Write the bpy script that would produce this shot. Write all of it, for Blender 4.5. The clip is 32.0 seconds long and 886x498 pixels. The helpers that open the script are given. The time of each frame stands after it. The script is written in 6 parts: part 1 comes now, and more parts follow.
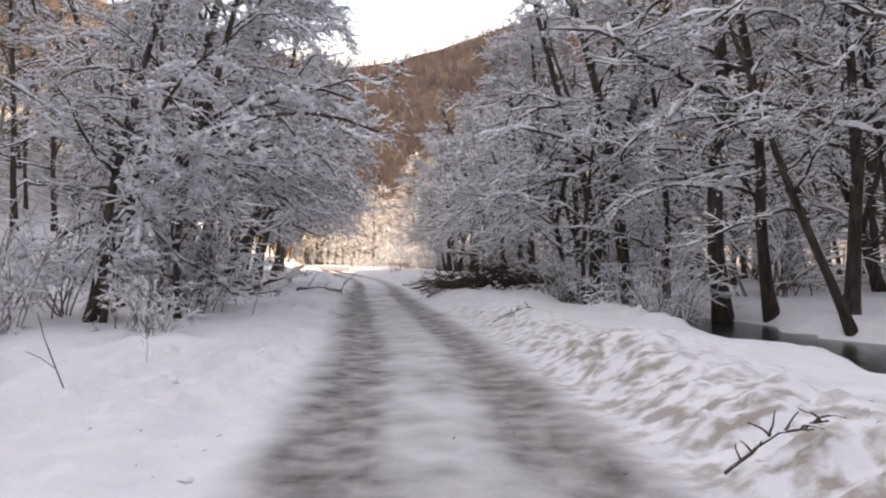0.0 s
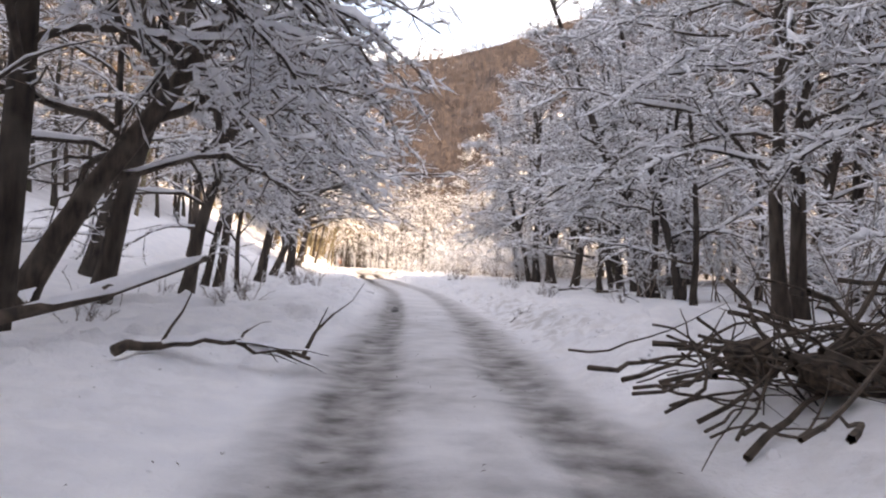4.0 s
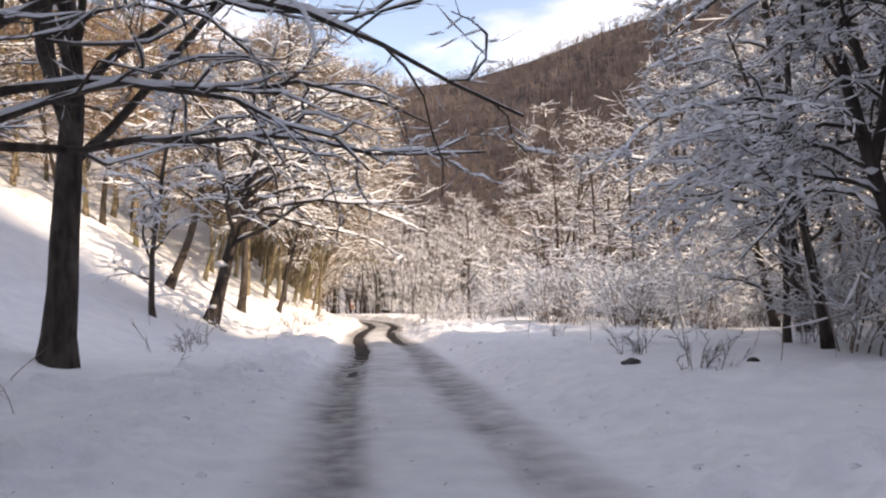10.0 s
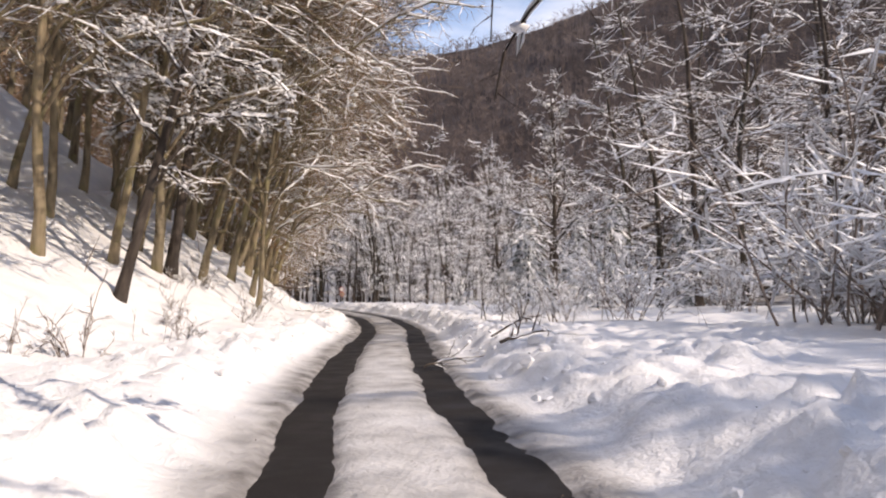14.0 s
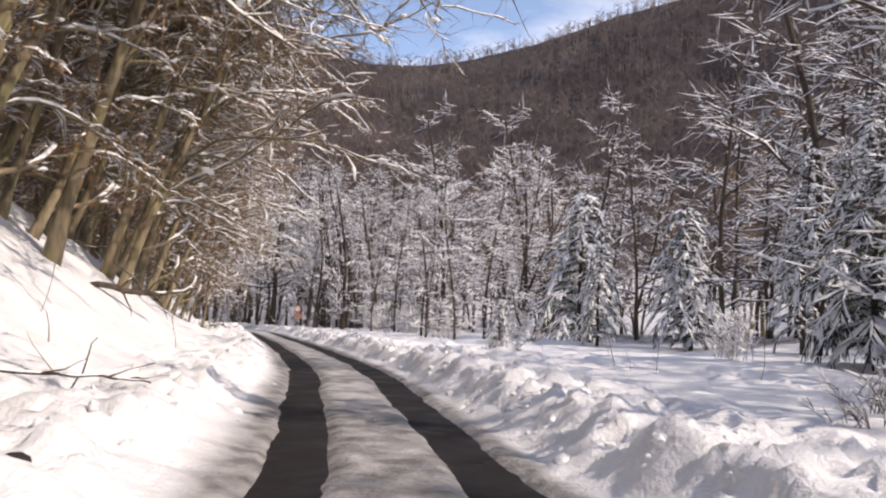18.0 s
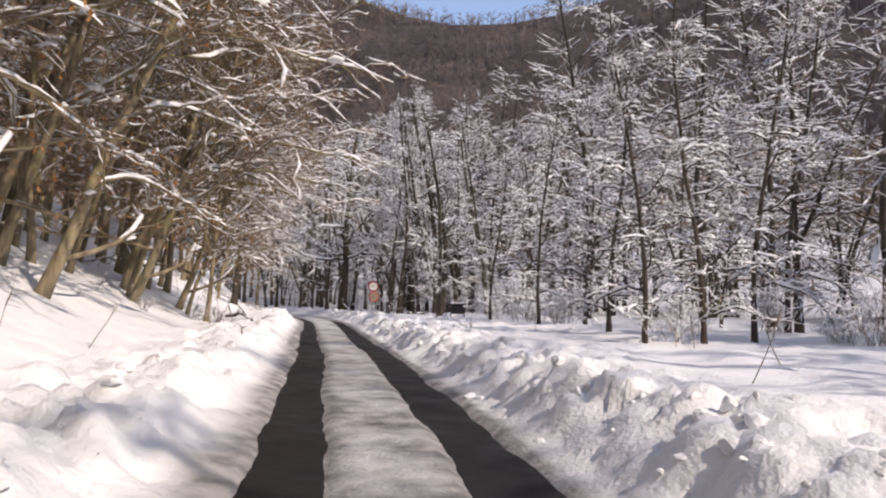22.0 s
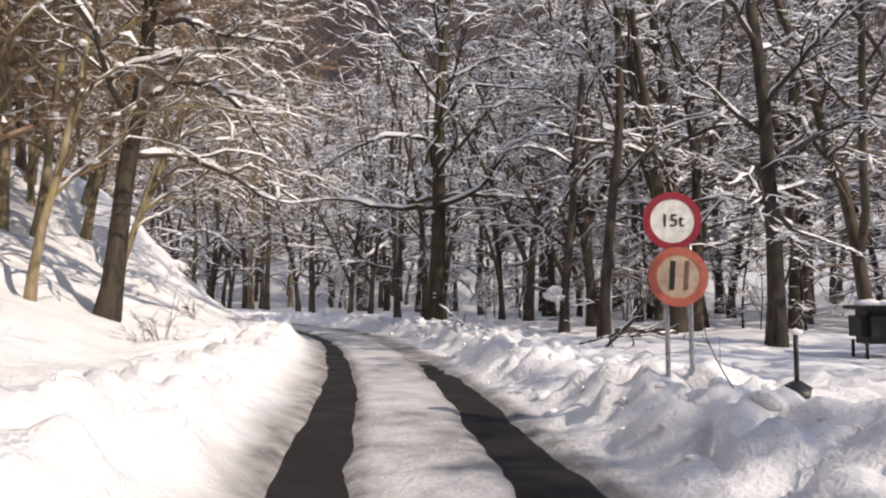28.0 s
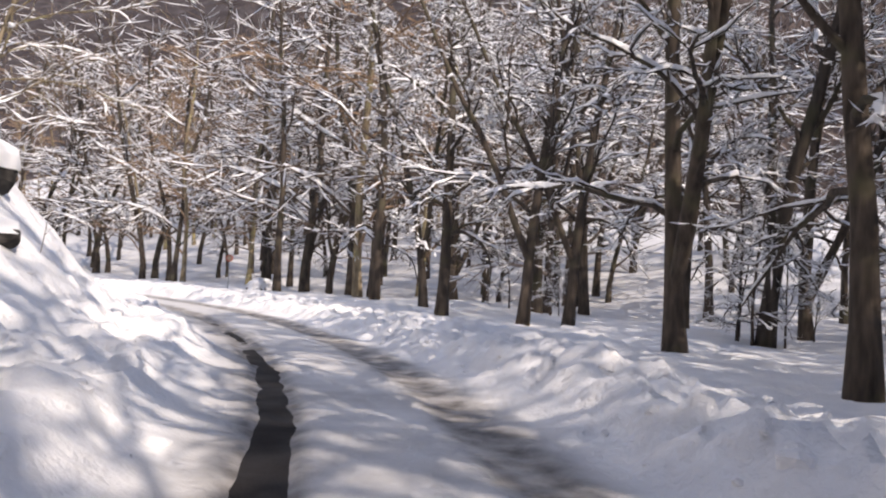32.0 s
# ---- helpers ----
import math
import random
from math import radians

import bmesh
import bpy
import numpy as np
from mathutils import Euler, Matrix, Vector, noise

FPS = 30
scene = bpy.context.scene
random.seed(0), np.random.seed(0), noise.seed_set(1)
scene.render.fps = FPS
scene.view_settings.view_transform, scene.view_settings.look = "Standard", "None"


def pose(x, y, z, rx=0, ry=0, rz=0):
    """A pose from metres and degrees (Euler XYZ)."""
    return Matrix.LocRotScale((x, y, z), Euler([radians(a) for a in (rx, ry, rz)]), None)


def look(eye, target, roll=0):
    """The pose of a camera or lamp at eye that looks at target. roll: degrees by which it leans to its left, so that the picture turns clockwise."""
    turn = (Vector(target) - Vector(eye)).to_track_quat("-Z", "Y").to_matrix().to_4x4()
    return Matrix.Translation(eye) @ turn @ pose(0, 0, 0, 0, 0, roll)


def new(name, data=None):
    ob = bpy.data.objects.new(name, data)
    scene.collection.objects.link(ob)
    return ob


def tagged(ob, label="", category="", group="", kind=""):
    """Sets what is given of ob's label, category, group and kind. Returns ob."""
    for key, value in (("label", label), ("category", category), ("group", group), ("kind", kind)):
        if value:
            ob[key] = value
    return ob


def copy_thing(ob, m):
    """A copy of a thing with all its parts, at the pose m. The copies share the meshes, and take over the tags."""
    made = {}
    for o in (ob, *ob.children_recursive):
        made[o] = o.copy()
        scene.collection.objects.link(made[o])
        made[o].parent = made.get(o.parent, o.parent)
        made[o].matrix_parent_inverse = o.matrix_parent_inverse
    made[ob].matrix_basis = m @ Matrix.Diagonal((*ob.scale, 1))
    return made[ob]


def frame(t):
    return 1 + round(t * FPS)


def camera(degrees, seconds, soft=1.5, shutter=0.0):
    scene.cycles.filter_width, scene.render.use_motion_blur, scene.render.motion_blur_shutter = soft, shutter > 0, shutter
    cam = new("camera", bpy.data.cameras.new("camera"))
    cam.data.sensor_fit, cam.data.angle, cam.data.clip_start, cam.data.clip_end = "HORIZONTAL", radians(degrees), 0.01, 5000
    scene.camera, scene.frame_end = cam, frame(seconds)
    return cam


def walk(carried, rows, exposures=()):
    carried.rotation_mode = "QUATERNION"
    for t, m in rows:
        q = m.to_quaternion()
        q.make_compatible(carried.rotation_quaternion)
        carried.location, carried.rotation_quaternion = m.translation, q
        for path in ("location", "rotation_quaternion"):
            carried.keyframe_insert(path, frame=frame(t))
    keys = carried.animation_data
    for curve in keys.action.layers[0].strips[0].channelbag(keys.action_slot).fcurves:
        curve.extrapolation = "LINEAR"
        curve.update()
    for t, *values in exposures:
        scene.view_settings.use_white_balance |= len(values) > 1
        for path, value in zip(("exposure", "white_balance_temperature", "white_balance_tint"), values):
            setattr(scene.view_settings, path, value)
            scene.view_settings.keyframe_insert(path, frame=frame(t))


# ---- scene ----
cam = camera(62.2, 32.0, soft=2.15)
PATH = [
    (0, (0.0, 0.0, 1.453), (0.0, 2.0, 1.484), -0.2),
    (0.5, (-0.171, 2.544, 1.417), (-0.137, 4.542, 1.496), 0.5),
    (1, (-0.323, 5.24, 1.345), (-0.296, 7.238, 1.435), 1.0),
    (1.5, (-0.589, 8.125, 1.314), (-0.6, 10.123, 1.39), 1.1),
    (2, (-0.798, 10.802, 1.261), (-0.865, 12.799, 1.348), 0.5),
    (2.5, (-1.102, 13.497, 1.209), (-1.211, 15.492, 1.313), 0.6),
    (3, (-1.425, 16.268, 1.215), (-1.554, 18.264, 1.256), 1.1),
    (3.5, (-1.767, 18.888, 1.199), (-1.9, 20.882, 1.258), 1.7),
    (5.5, (-3.077, 29.774, 1.343), (-3.184, 31.771, 1.337), 0.5),
    (6, (-3.362, 32.401, 1.334), (-3.417, 34.401, 1.329), 0.7),
    (6.5, (-3.703, 35.17, 1.325), (-3.723, 37.17, 1.327), 1.5),
    (7, (-3.9, 37.946, 1.317), (-3.935, 39.946, 1.326), 2.0),
    (7.5, (-4.145, 40.72, 1.26), (-4.239, 42.718, 1.272), 2.2),
    (8, (-4.539, 43.582, 1.298), (-4.724, 45.573, 1.313), 1.9),
    (8.5, (-4.885, 46.446, 1.288), (-5.165, 48.423, 1.4), 1.2),
    (9, (-5.368, 49.159, 1.326), (-5.671, 51.13, 1.486), 0.7),
    (9.5, (-5.858, 52.016, 1.315), (-6.12, 53.992, 1.479), -0.1),
    (10, (-6.398, 54.918, 1.351), (-6.61, 56.901, 1.509), -0.9),
    (10.5, (-6.941, 57.868, 1.339), (-7.094, 59.859, 1.445), -1.7),
    (11, (-7.593, 61.053, 1.374), (-7.714, 63.047, 1.466), -2.2),
    (11.5, (-8.338, 64.184, 1.36), (-8.451, 66.178, 1.47), -2.3),
    (12, (-8.931, 67.179, 1.348), (-9.075, 69.17, 1.475), -2.1),
    (12.5, (-9.633, 70.409, 1.334), (-9.808, 72.395, 1.485), -1.7),
    (13, (-10.241, 73.691, 1.273), (-10.467, 75.674, 1.41), -1.2),
    (13.5, (-10.903, 77.067, 1.212), (-11.143, 79.049, 1.341), -0.7),
    (15.5, (-13.914, 89.13, 1.218), (-13.919, 91.126, 1.34), -1.1),
    (16, (-14.275, 91.554, 1.222), (-14.298, 93.546, 1.4), -0.3),
    (16.5, (-14.687, 94.125, 1.286), (-14.718, 96.115, 1.488), 0.9),
    (17, (-14.999, 96.553, 1.238), (-15.052, 98.543, 1.434), 2.2),
    (17.5, (-15.412, 99.279, 1.261), (-15.512, 101.271, 1.406), 2.4),
    (18, (-15.774, 101.602, 1.258), (-15.903, 103.588, 1.459), 1.8),
    (18.5, (-16.237, 104.127, 1.27), (-16.376, 106.113, 1.46), 1.5),
    (19, (-16.75, 106.701, 1.285), (-16.923, 108.686, 1.456), 1.2),
    (19.5, (-17.315, 109.128, 1.243), (-17.536, 111.109, 1.399), 1.0),
    (20, (-17.878, 111.551, 1.25), (-18.13, 113.529, 1.4), 0.7),
    (20.5, (-18.492, 113.823, 1.249), (-18.771, 115.798, 1.396), 0.6),
    (21, (-19.055, 116.347, 1.262), (-19.363, 118.318, 1.403), 0.7),
    (21.5, (-19.77, 118.968, 1.335), (-20.091, 120.938, 1.469), 0.9),
    (22, (-20.484, 121.391, 1.346), (-20.833, 123.355, 1.486), 0.8),
    (22.5, (-21.3, 123.813, 1.358), (-21.669, 125.773, 1.516), 0.9),
    (23, (-22.116, 126.337, 1.376), (-22.516, 128.288, 1.552), 1.2),
    (23.5, (-22.982, 128.859, 1.395), (-23.413, 130.802, 1.592), 1.5),
    (24, (-23.797, 131.03, 1.392), (-24.252, 132.967, 1.599), 1.4),
    (24.5, (-24.563, 133.406, 1.35), (-25.045, 135.337, 1.547), 1.1),
    (25, (-25.329, 135.529, 1.292), (-25.83, 137.457, 1.469), 0.7),
    (25.5, (-26.144, 137.901, 1.301), (-26.659, 139.827, 1.46), 0.4),
    (27.5, (-30.011, 148.437, 1.366), (-30.525, 150.366, 1.487), -0.6),
    (28, (-30.899, 150.865, 1.318), (-31.416, 152.793, 1.447), 0.0),
    (28.5, (-31.811, 153.285, 1.297), (-32.331, 155.212, 1.422), 0.2),
    (29, (-32.803, 156.003, 1.269), (-33.347, 157.923, 1.397), 0.6),
    (29.5, (-33.744, 158.733, 1.266), (-34.328, 160.641, 1.398), 1.0),
    (30, (-34.608, 160.874, 1.227), (-35.233, 162.769, 1.363), 1.4),
    (30.5, (-35.809, 163.777, 1.189), (-36.476, 165.658, 1.311), 1.5),
    (31, (-37.214, 166.856, 1.294), (-37.937, 168.718, 1.392), 1.3),
    (31.5, (-38.574, 169.558, 1.223), (-39.377, 171.388, 1.311), 1.8),
    (32, (-40.004, 172.026, 1.217), (-40.92, 173.801, 1.309), 2.9),
]
EXPOSURES = [(0, 2.05, 12000, 20), (1.5, 2.25, 11700, 21), (4, 2.34, 11300, 21), (6.5, 2.0, 10700, 21), (9, 1.63, 10000, 20), (12, 1.24, 9200, 19), (14, 1.02, 8400, 19), (16, 0.98, 8000, 19), (20, 1.0, 8000, 19), (22, 0.92, 8000, 19), (25, 0.98, 8300, 18), (29, 0.95, 8100, 17), (30.5, 1.12, 8000, 18), (32, 1.18, 8000, 18)]
walk(cam, [(t, look(eye, target, roll)) for t, eye, target, roll in PATH], EXPOSURES)
SUN_POWER, SKY_POWER = 1.95, 0.15

# ---- world, sun ----
SUN_AZ, SUN_EL = 112.0, 39.0          # degrees clockwise from +y; above the horizon
sx, sy = math.sin(radians(SUN_AZ)), math.cos(radians(SUN_AZ))
world = bpy.data.worlds.new("winter_sky")
scene.world = world
world.use_nodes = True
wn, wl = world.node_tree.nodes, world.node_tree.links
wn.clear()
sky = wn.new("ShaderNodeTexSky")
sky.sky_type, sky.sun_disc = "NISHITA", False
sky.sun_elevation, sky.sun_rotation = radians(SUN_EL), radians(SUN_AZ)
sky.altitude, sky.air_density, sky.dust_density, sky.ozone_density = 1500, 1.0, 0.2, 2.6
coord = wn.new("ShaderNodeTexCoord")
stretch = wn.new("ShaderNodeMapping")
stretch.inputs["Scale"].default_value = (2.2, 2.2, 7.0)
puffs = wn.new("ShaderNodeTexNoise")
puffs.inputs["Scale"].default_value, puffs.inputs["Detail"].default_value = 1.6, 7
puffs.inputs["Roughness"].default_value = 0.55
ramp = wn.new("ShaderNodeValToRGB")
ramp.color_ramp.elements[0].position, ramp.color_ramp.elements[1].position = 0.44, 0.66
# the clouds bank up low over the hills and thin out above
height_of = wn.new("ShaderNodeSeparateXYZ")
thin = wn.new("ShaderNodeMapRange")
thin.inputs["From Min"].default_value, thin.inputs["From Max"].default_value = 0.16, 0.29
thin.inputs["To Min"].default_value, thin.inputs["To Max"].default_value = 1.0, 0.32
amount = wn.new("ShaderNodeMath")
amount.operation = "MULTIPLY"
cloud = wn.new("ShaderNodeMixRGB")
cloud.inputs["Color2"].default_value = (6.6, 6.8, 7.1, 1)
bg, out = wn.new("ShaderNodeBackground"), wn.new("ShaderNodeOutputWorld")
bg.inputs["Strength"].default_value = SKY_POWER
wl.new(coord.outputs["Generated"], stretch.inputs["Vector"])
wl.new(stretch.outputs["Vector"], puffs.inputs["Vector"])
wl.new(puffs.outputs["Fac"], ramp.inputs["Fac"])
wl.new(coord.outputs["Generated"], height_of.inputs["Vector"])
wl.new(height_of.outputs["Z"], thin.inputs["Value"])
wl.new(ramp.outputs["Color"], amount.inputs[0])
wl.new(thin.outputs["Result"], amount.inputs[1])
wl.new(amount.outputs["Value"], cloud.inputs["Fac"])
wl.new(sky.outputs["Color"], cloud.inputs["Color1"])
wl.new(cloud.outputs["Color"], bg.inputs["Color"])
wl.new(bg.outputs["Background"], out.inputs["Surface"])

sun_data = bpy.data.lights.new("sun", "SUN")
sun_data.energy, sun_data.angle, sun_data.color = SUN_POWER, radians(0.6), (1.0, 0.994, 0.982)
sun = new("sun", sun_data)
sun.matrix_world = look((sx * 300, 90 + sy * 300, 300 * math.tan(radians(SUN_EL))), (0, 90, 0))


# ---- materials ----
def material(name, rough=0.8, spec=0.3, metal=0.0):
    m = bpy.data.materials.new(name)
    m.use_nodes = True
    b = m.node_tree.nodes["Principled BSDF"]
    b.inputs["Roughness"].default_value, b.inputs["Metallic"].default_value = rough, metal
    b.inputs["Specular IOR Level"].default_value = spec
    return m, m.node_tree.nodes, m.node_tree.links, b


def noise_node(n, l, scale, detail=4, where="Object", stretch=(1, 1, 1)):
    tc, mp, t = n.new("ShaderNodeTexCoord"), n.new("ShaderNodeMapping"), n.new("ShaderNodeTexNoise")
    mp.inputs["Scale"].default_value = stretch
    t.inputs["Scale"].default_value, t.inputs["Detail"].default_value = scale, detail
    l.new(tc.outputs[where], mp.inputs["Vector"])
    l.new(mp.outputs["Vector"], t.inputs["Vector"])
    return t


def ramp_node(n, l, src, stops):
    r = n.new("ShaderNodeValToRGB")
    r.color_ramp.elements.remove(r.color_ramp.elements[1])
    for k, (pos, col) in enumerate(stops):
        e = r.color_ramp.elements[0] if k == 0 else r.color_ramp.elements.new(pos)
        e.position, e.color = pos, (*col, 1)
    l.new(src, r.inputs["Fac"])
    return r.outputs["Color"]


def mix_node(n, l, fac, a, b, mode="MIX"):
    m = n.new("ShaderNodeMixRGB")
    m.blend_type = mode
    for src, slot in ((fac, "Fac"), (a, "Color1"), (b, "Color2")):
        if isinstance(src, (int, float)):
            m.inputs[slot].default_value = src
        elif isinstance(src, tuple):
            m.inputs[slot].default_value = (*src, 1)
        else:
            l.new(src, m.inputs[slot])
    return m.outputs["Color"]


def bump_node(n, l, b, src, strength, dist):
    k = n.new("ShaderNodeBump")
    k.inputs["Strength"].default_value, k.inputs["Distance"].default_value = strength, dist
    l.new(src, k.inputs["Height"])
    l.new(k.outputs["Normal"], b.inputs["Normal"])


def bark(name, dark, light, tint):
    m, n, l, b = material(name, 0.9, 0.2)
    grain = noise_node(n, l, 9, 5, stretch=(1, 1, 0.22))
    patch = noise_node(n, l, 1.3, 3)
    base = ramp_node(n, l, grain.outputs["Fac"], [(0.3, dark), (0.7, light)])
    col = mix_node(n, l, ramp_node(n, l, patch.outputs["Fac"], [(0.52, (0, 0, 0)), (0.72, (1, 1, 1))]), base, tint)
    info = n.new("ShaderNodeObjectInfo")
    shade = ramp_node(n, l, info.outputs["Random"], [(0.0, (0.8, 0.8, 0.8)), (1.0, (1.15, 1.1, 1.05))])
    l.new(mix_node(n, l, 1.0, col, shade, "MULTIPLY"), b.inputs["Base Color"])
    bump_node(n, l, b, grain.outputs["Fac"], 0.8, 0.02)
    return m


BARK_DARK = bark("bark_dark", (0.035, 0.028, 0.025), (0.105, 0.085, 0.073), (0.13, 0.115, 0.10))
BARK_BROWN = bark("bark_brown", (0.11, 0.088, 0.062), (0.33, 0.275, 0.19), (0.29, 0.27, 0.135))
BARK_GREY = bark("bark_grey", (0.04, 0.033, 0.028), (0.11, 0.09, 0.075), (0.10, 0.095, 0.06))
BARK_MOSS = bark("bark_moss", (0.035, 0.03, 0.022), (0.085, 0.07, 0.055), (0.075, 0.078, 0.03))


def plain(name, col, col2, scale, rough=0.9, bump=0.0):
    m, n, l, b = material(name, rough, 0.25)
    t = noise_node(n, l, scale, 4)
    l.new(ramp_node(n, l, t.outputs["Fac"], [(0.35, col), (0.65, col2)]), b.inputs["Base Color"])
    if bump:
        bump_node(n, l, b, t.outputs["Fac"], 0.6, bump)
    return m


TWIG_DARK = plain("twig_dark", (0.155, 0.122, 0.105), (0.31, 0.25, 0.215), 3)
TWIG_BROWN = plain("twig_brown", (0.19, 0.125, 0.086), (0.36, 0.25, 0.168), 3)
TWIG_FAR = plain("twig_far", (0.11, 0.084, 0.076), (0.2, 0.155, 0.138), 0.05)
TWIG_GREY = plain("twig_grey", (0.07, 0.053, 0.045), (0.14, 0.108, 0.088), 3)
NEEDLE = plain("needle", (0.03, 0.045, 0.035), (0.07, 0.085, 0.06), 5)
DRY_LEAF = plain("dry_leaf", (0.25, 0.11, 0.035), (0.42, 0.21, 0.08), 8, 0.7)
DEADWOOD = plain("deadwood", (0.05, 0.04, 0.033), (0.13, 0.1, 0.08), 6, 0.9, 0.01)
BRUSH = plain("brush", (0.028, 0.02, 0.016), (0.11, 0.08, 0.06), 18, 0.95, 0.03)
ROCK = plain("rock", (0.02, 0.019, 0.018), (0.075, 0.068, 0.062), 4, 0.9, 0.03)
SNOW_CAP = plain("snow_cap", (0.80, 0.81, 0.83), (0.88, 0.88, 0.89), 6, 0.75)

# snow on the ground, with packed and dirty wheel tracks
SNOW, n, l, b = material("snow", 0.7, 0.25)
fine = noise_node(n, l, 22, 5)
soft_lumps = noise_node(n, l, 2.2, 5)
white = ramp_node(n, l, soft_lumps.outputs["Fac"], [(0.3, (0.78, 0.79, 0.81)), (0.7, (0.88, 0.88, 0.88))])
worn = n.new("ShaderNodeAttribute")
worn.attribute_name = "worn"
streak = noise_node(n, l, 3.0, 6)
slush = ramp_node(n, l, streak.outputs["Fac"], [(0.3, (0.12, 0.113, 0.108)), (0.7, (0.46, 0.445, 0.435))])
col = mix_node(n, l, worn.outputs["Fac"], white, slush)
litter = n.new("ShaderNodeAttribute")
litter.attribute_name = "litter"
speck = noise_node(n, l, 4.5, 8)
fleck = ramp_node(n, l, speck.outputs["Fac"], [(0.44, (0, 0, 0)), (0.62, (1, 1, 1))])
dirt = mix_node(n, l, 1.0, fleck, litter.outputs["Color"], "MULTIPLY")
col = mix_node(n, l, dirt, col, (0.34, 0.295, 0.245))
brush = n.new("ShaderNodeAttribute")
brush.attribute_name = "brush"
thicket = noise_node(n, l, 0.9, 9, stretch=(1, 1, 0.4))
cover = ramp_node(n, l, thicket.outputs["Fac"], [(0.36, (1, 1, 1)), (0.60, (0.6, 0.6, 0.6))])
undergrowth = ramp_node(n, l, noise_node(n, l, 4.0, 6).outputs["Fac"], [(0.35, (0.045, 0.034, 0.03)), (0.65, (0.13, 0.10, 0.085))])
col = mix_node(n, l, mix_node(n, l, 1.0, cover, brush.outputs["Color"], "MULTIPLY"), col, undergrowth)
l.new(col, b.inputs["Base Color"])
both = mix_node(n, l, 0.5, fine.outputs["Fac"], soft_lumps.outputs["Fac"])
mid_lumps = noise_node(n, l, 7, 4)
both = mix_node(n, l, 0.45, both, mid_lumps.outputs["Fac"])
bump_node(n, l, b, both, 0.75, 0.09)

ASPHALT, n, l, b = material("wet_asphalt", 0.6, 0.2)
grit = noise_node(n, l, 60, 4)
wet = noise_node(n, l, 1.5, 5)
base = ramp_node(n, l, grit.outputs["Fac"], [(0.3, (0.011, 0.0095, 0.009)), (0.7, (0.03, 0.026, 0.025))])
l.new(base, b.inputs["Base Color"])
l.new(ramp_node(n, l, wet.outputs["Fac"], [(0.35, (0.6, 0.6, 0.6)), (0.65, (0.9, 0.9, 0.9))]), b.inputs["Roughness"])
bump_node(n, l, b, grit.outputs["Fac"], 0.5, 0.004)

WATER, n, l, b = material("dark_water", 0.2, 0.2)
b.inputs["Base Color"].default_value = (0.012, 0.012, 0.011, 1)
bump_node(n, l, b, noise_node(n, l, 5, 3).outputs["Fac"], 0.3, 0.03)

# far wooded slopes: bare trunks over snow
FOREST, n, l, b = material("far_forest", 0.95, 0.1)
stems = noise_node(n, l, 0.22, 7, stretch=(1, 1, 0.35))
patchy = noise_node(n, l, 0.02, 4)
wood = ramp_node(n, l, stems.outputs["Fac"], [(0.35, (0.034, 0.026, 0.026)), (0.55, (0.066, 0.055, 0.055)), (0.78, (0.148, 0.13, 0.132))])
l.new(mix_node(n, l, 0.35, wood, ramp_node(n, l, patchy.outputs["Fac"], [(0.4, (0.034, 0.026, 0.026)), (0.6, (0.062, 0.052, 0.051))])), b.inputs["Base Color"])
bump_node(n, l, b, stems.outputs["Fac"], 0.35, 1.0)


ball = bmesh.new()
bmesh.ops.create_icosphere(ball, subdivisions=1, radius=1)
BALL = [tuple(v.co) for v in ball.verts]
BALL_F = [tuple(v.index for v in fc.verts) for fc in ball.faces]
bmesh.ops.subdivide_edges(ball, edges=ball.edges[:], cuts=1, use_grid_fill=True)
BALL2 = [tuple(v.co.normalized()) for v in ball.verts]
ball.verts.index_update()
BALL2_F = [tuple(v.index for v in fc.verts) for fc in ball.faces]
bmesh.ops.subdivide_edges(ball, edges=ball.edges[:], cuts=1, use_grid_fill=True)
BALL3 = [tuple(v.co.normalized()) for v in ball.verts]
ball.verts.index_update()
BALL3_F = [tuple(v.index for v in fc.verts) for fc in ball.faces]
ball.free()


# ---- the lie of the land ----
ROAD_CTRL = [(0.7, -60), (0.6, -30), (0.5, -10), (0.4, 0), (0.0, 6), (-0.4, 11), (-1.35, 19), (-2.7, 29.8), (-3.5, 38), (-4.95, 49.2),
             (-6.5, 58), (-8.5, 67.2), (-10.5, 77), (-13.3, 89), (-14.6, 96.5), (-15.8, 104), (-17.45, 111.5), (-19.35, 119),
             (-21.7, 126.3), (-24.1, 133.4), (-26.9, 141), (-29.6, 148.4), (-32.3, 155.8), (-34.6, 161.5), (-36.9, 166.8),
             (-39.6, 172), (-42.6, 176.4), (-46.2, 180.4), (-51, 184.6), (-57, 188.8), (-66, 193), (-79, 197), (-96, 199.5), (-120, 201)]


def spline(ctrl, step):
    p = np.array(ctrl, float)
    p = np.vstack([2 * p[0] - p[1], p, 2 * p[-1] - p[-2]])
    outp = []
    for a, b_, c, d_ in zip(p[:-3], p[1:-2], p[2:-1], p[3:]):
        u = np.linspace(0, 1, max(2, int(np.linalg.norm(c - b_) / step)), endpoint=False)[:, None]
        outp.append(0.5 * (2 * b_ + (c - a) * u + (2 * a - 5 * b_ + 4 * c - d_) * u**2 + (3 * b_ - a - 3 * c + d_) * u**3))
    outp.append(p[-2:-1])
    return np.vstack(outp)


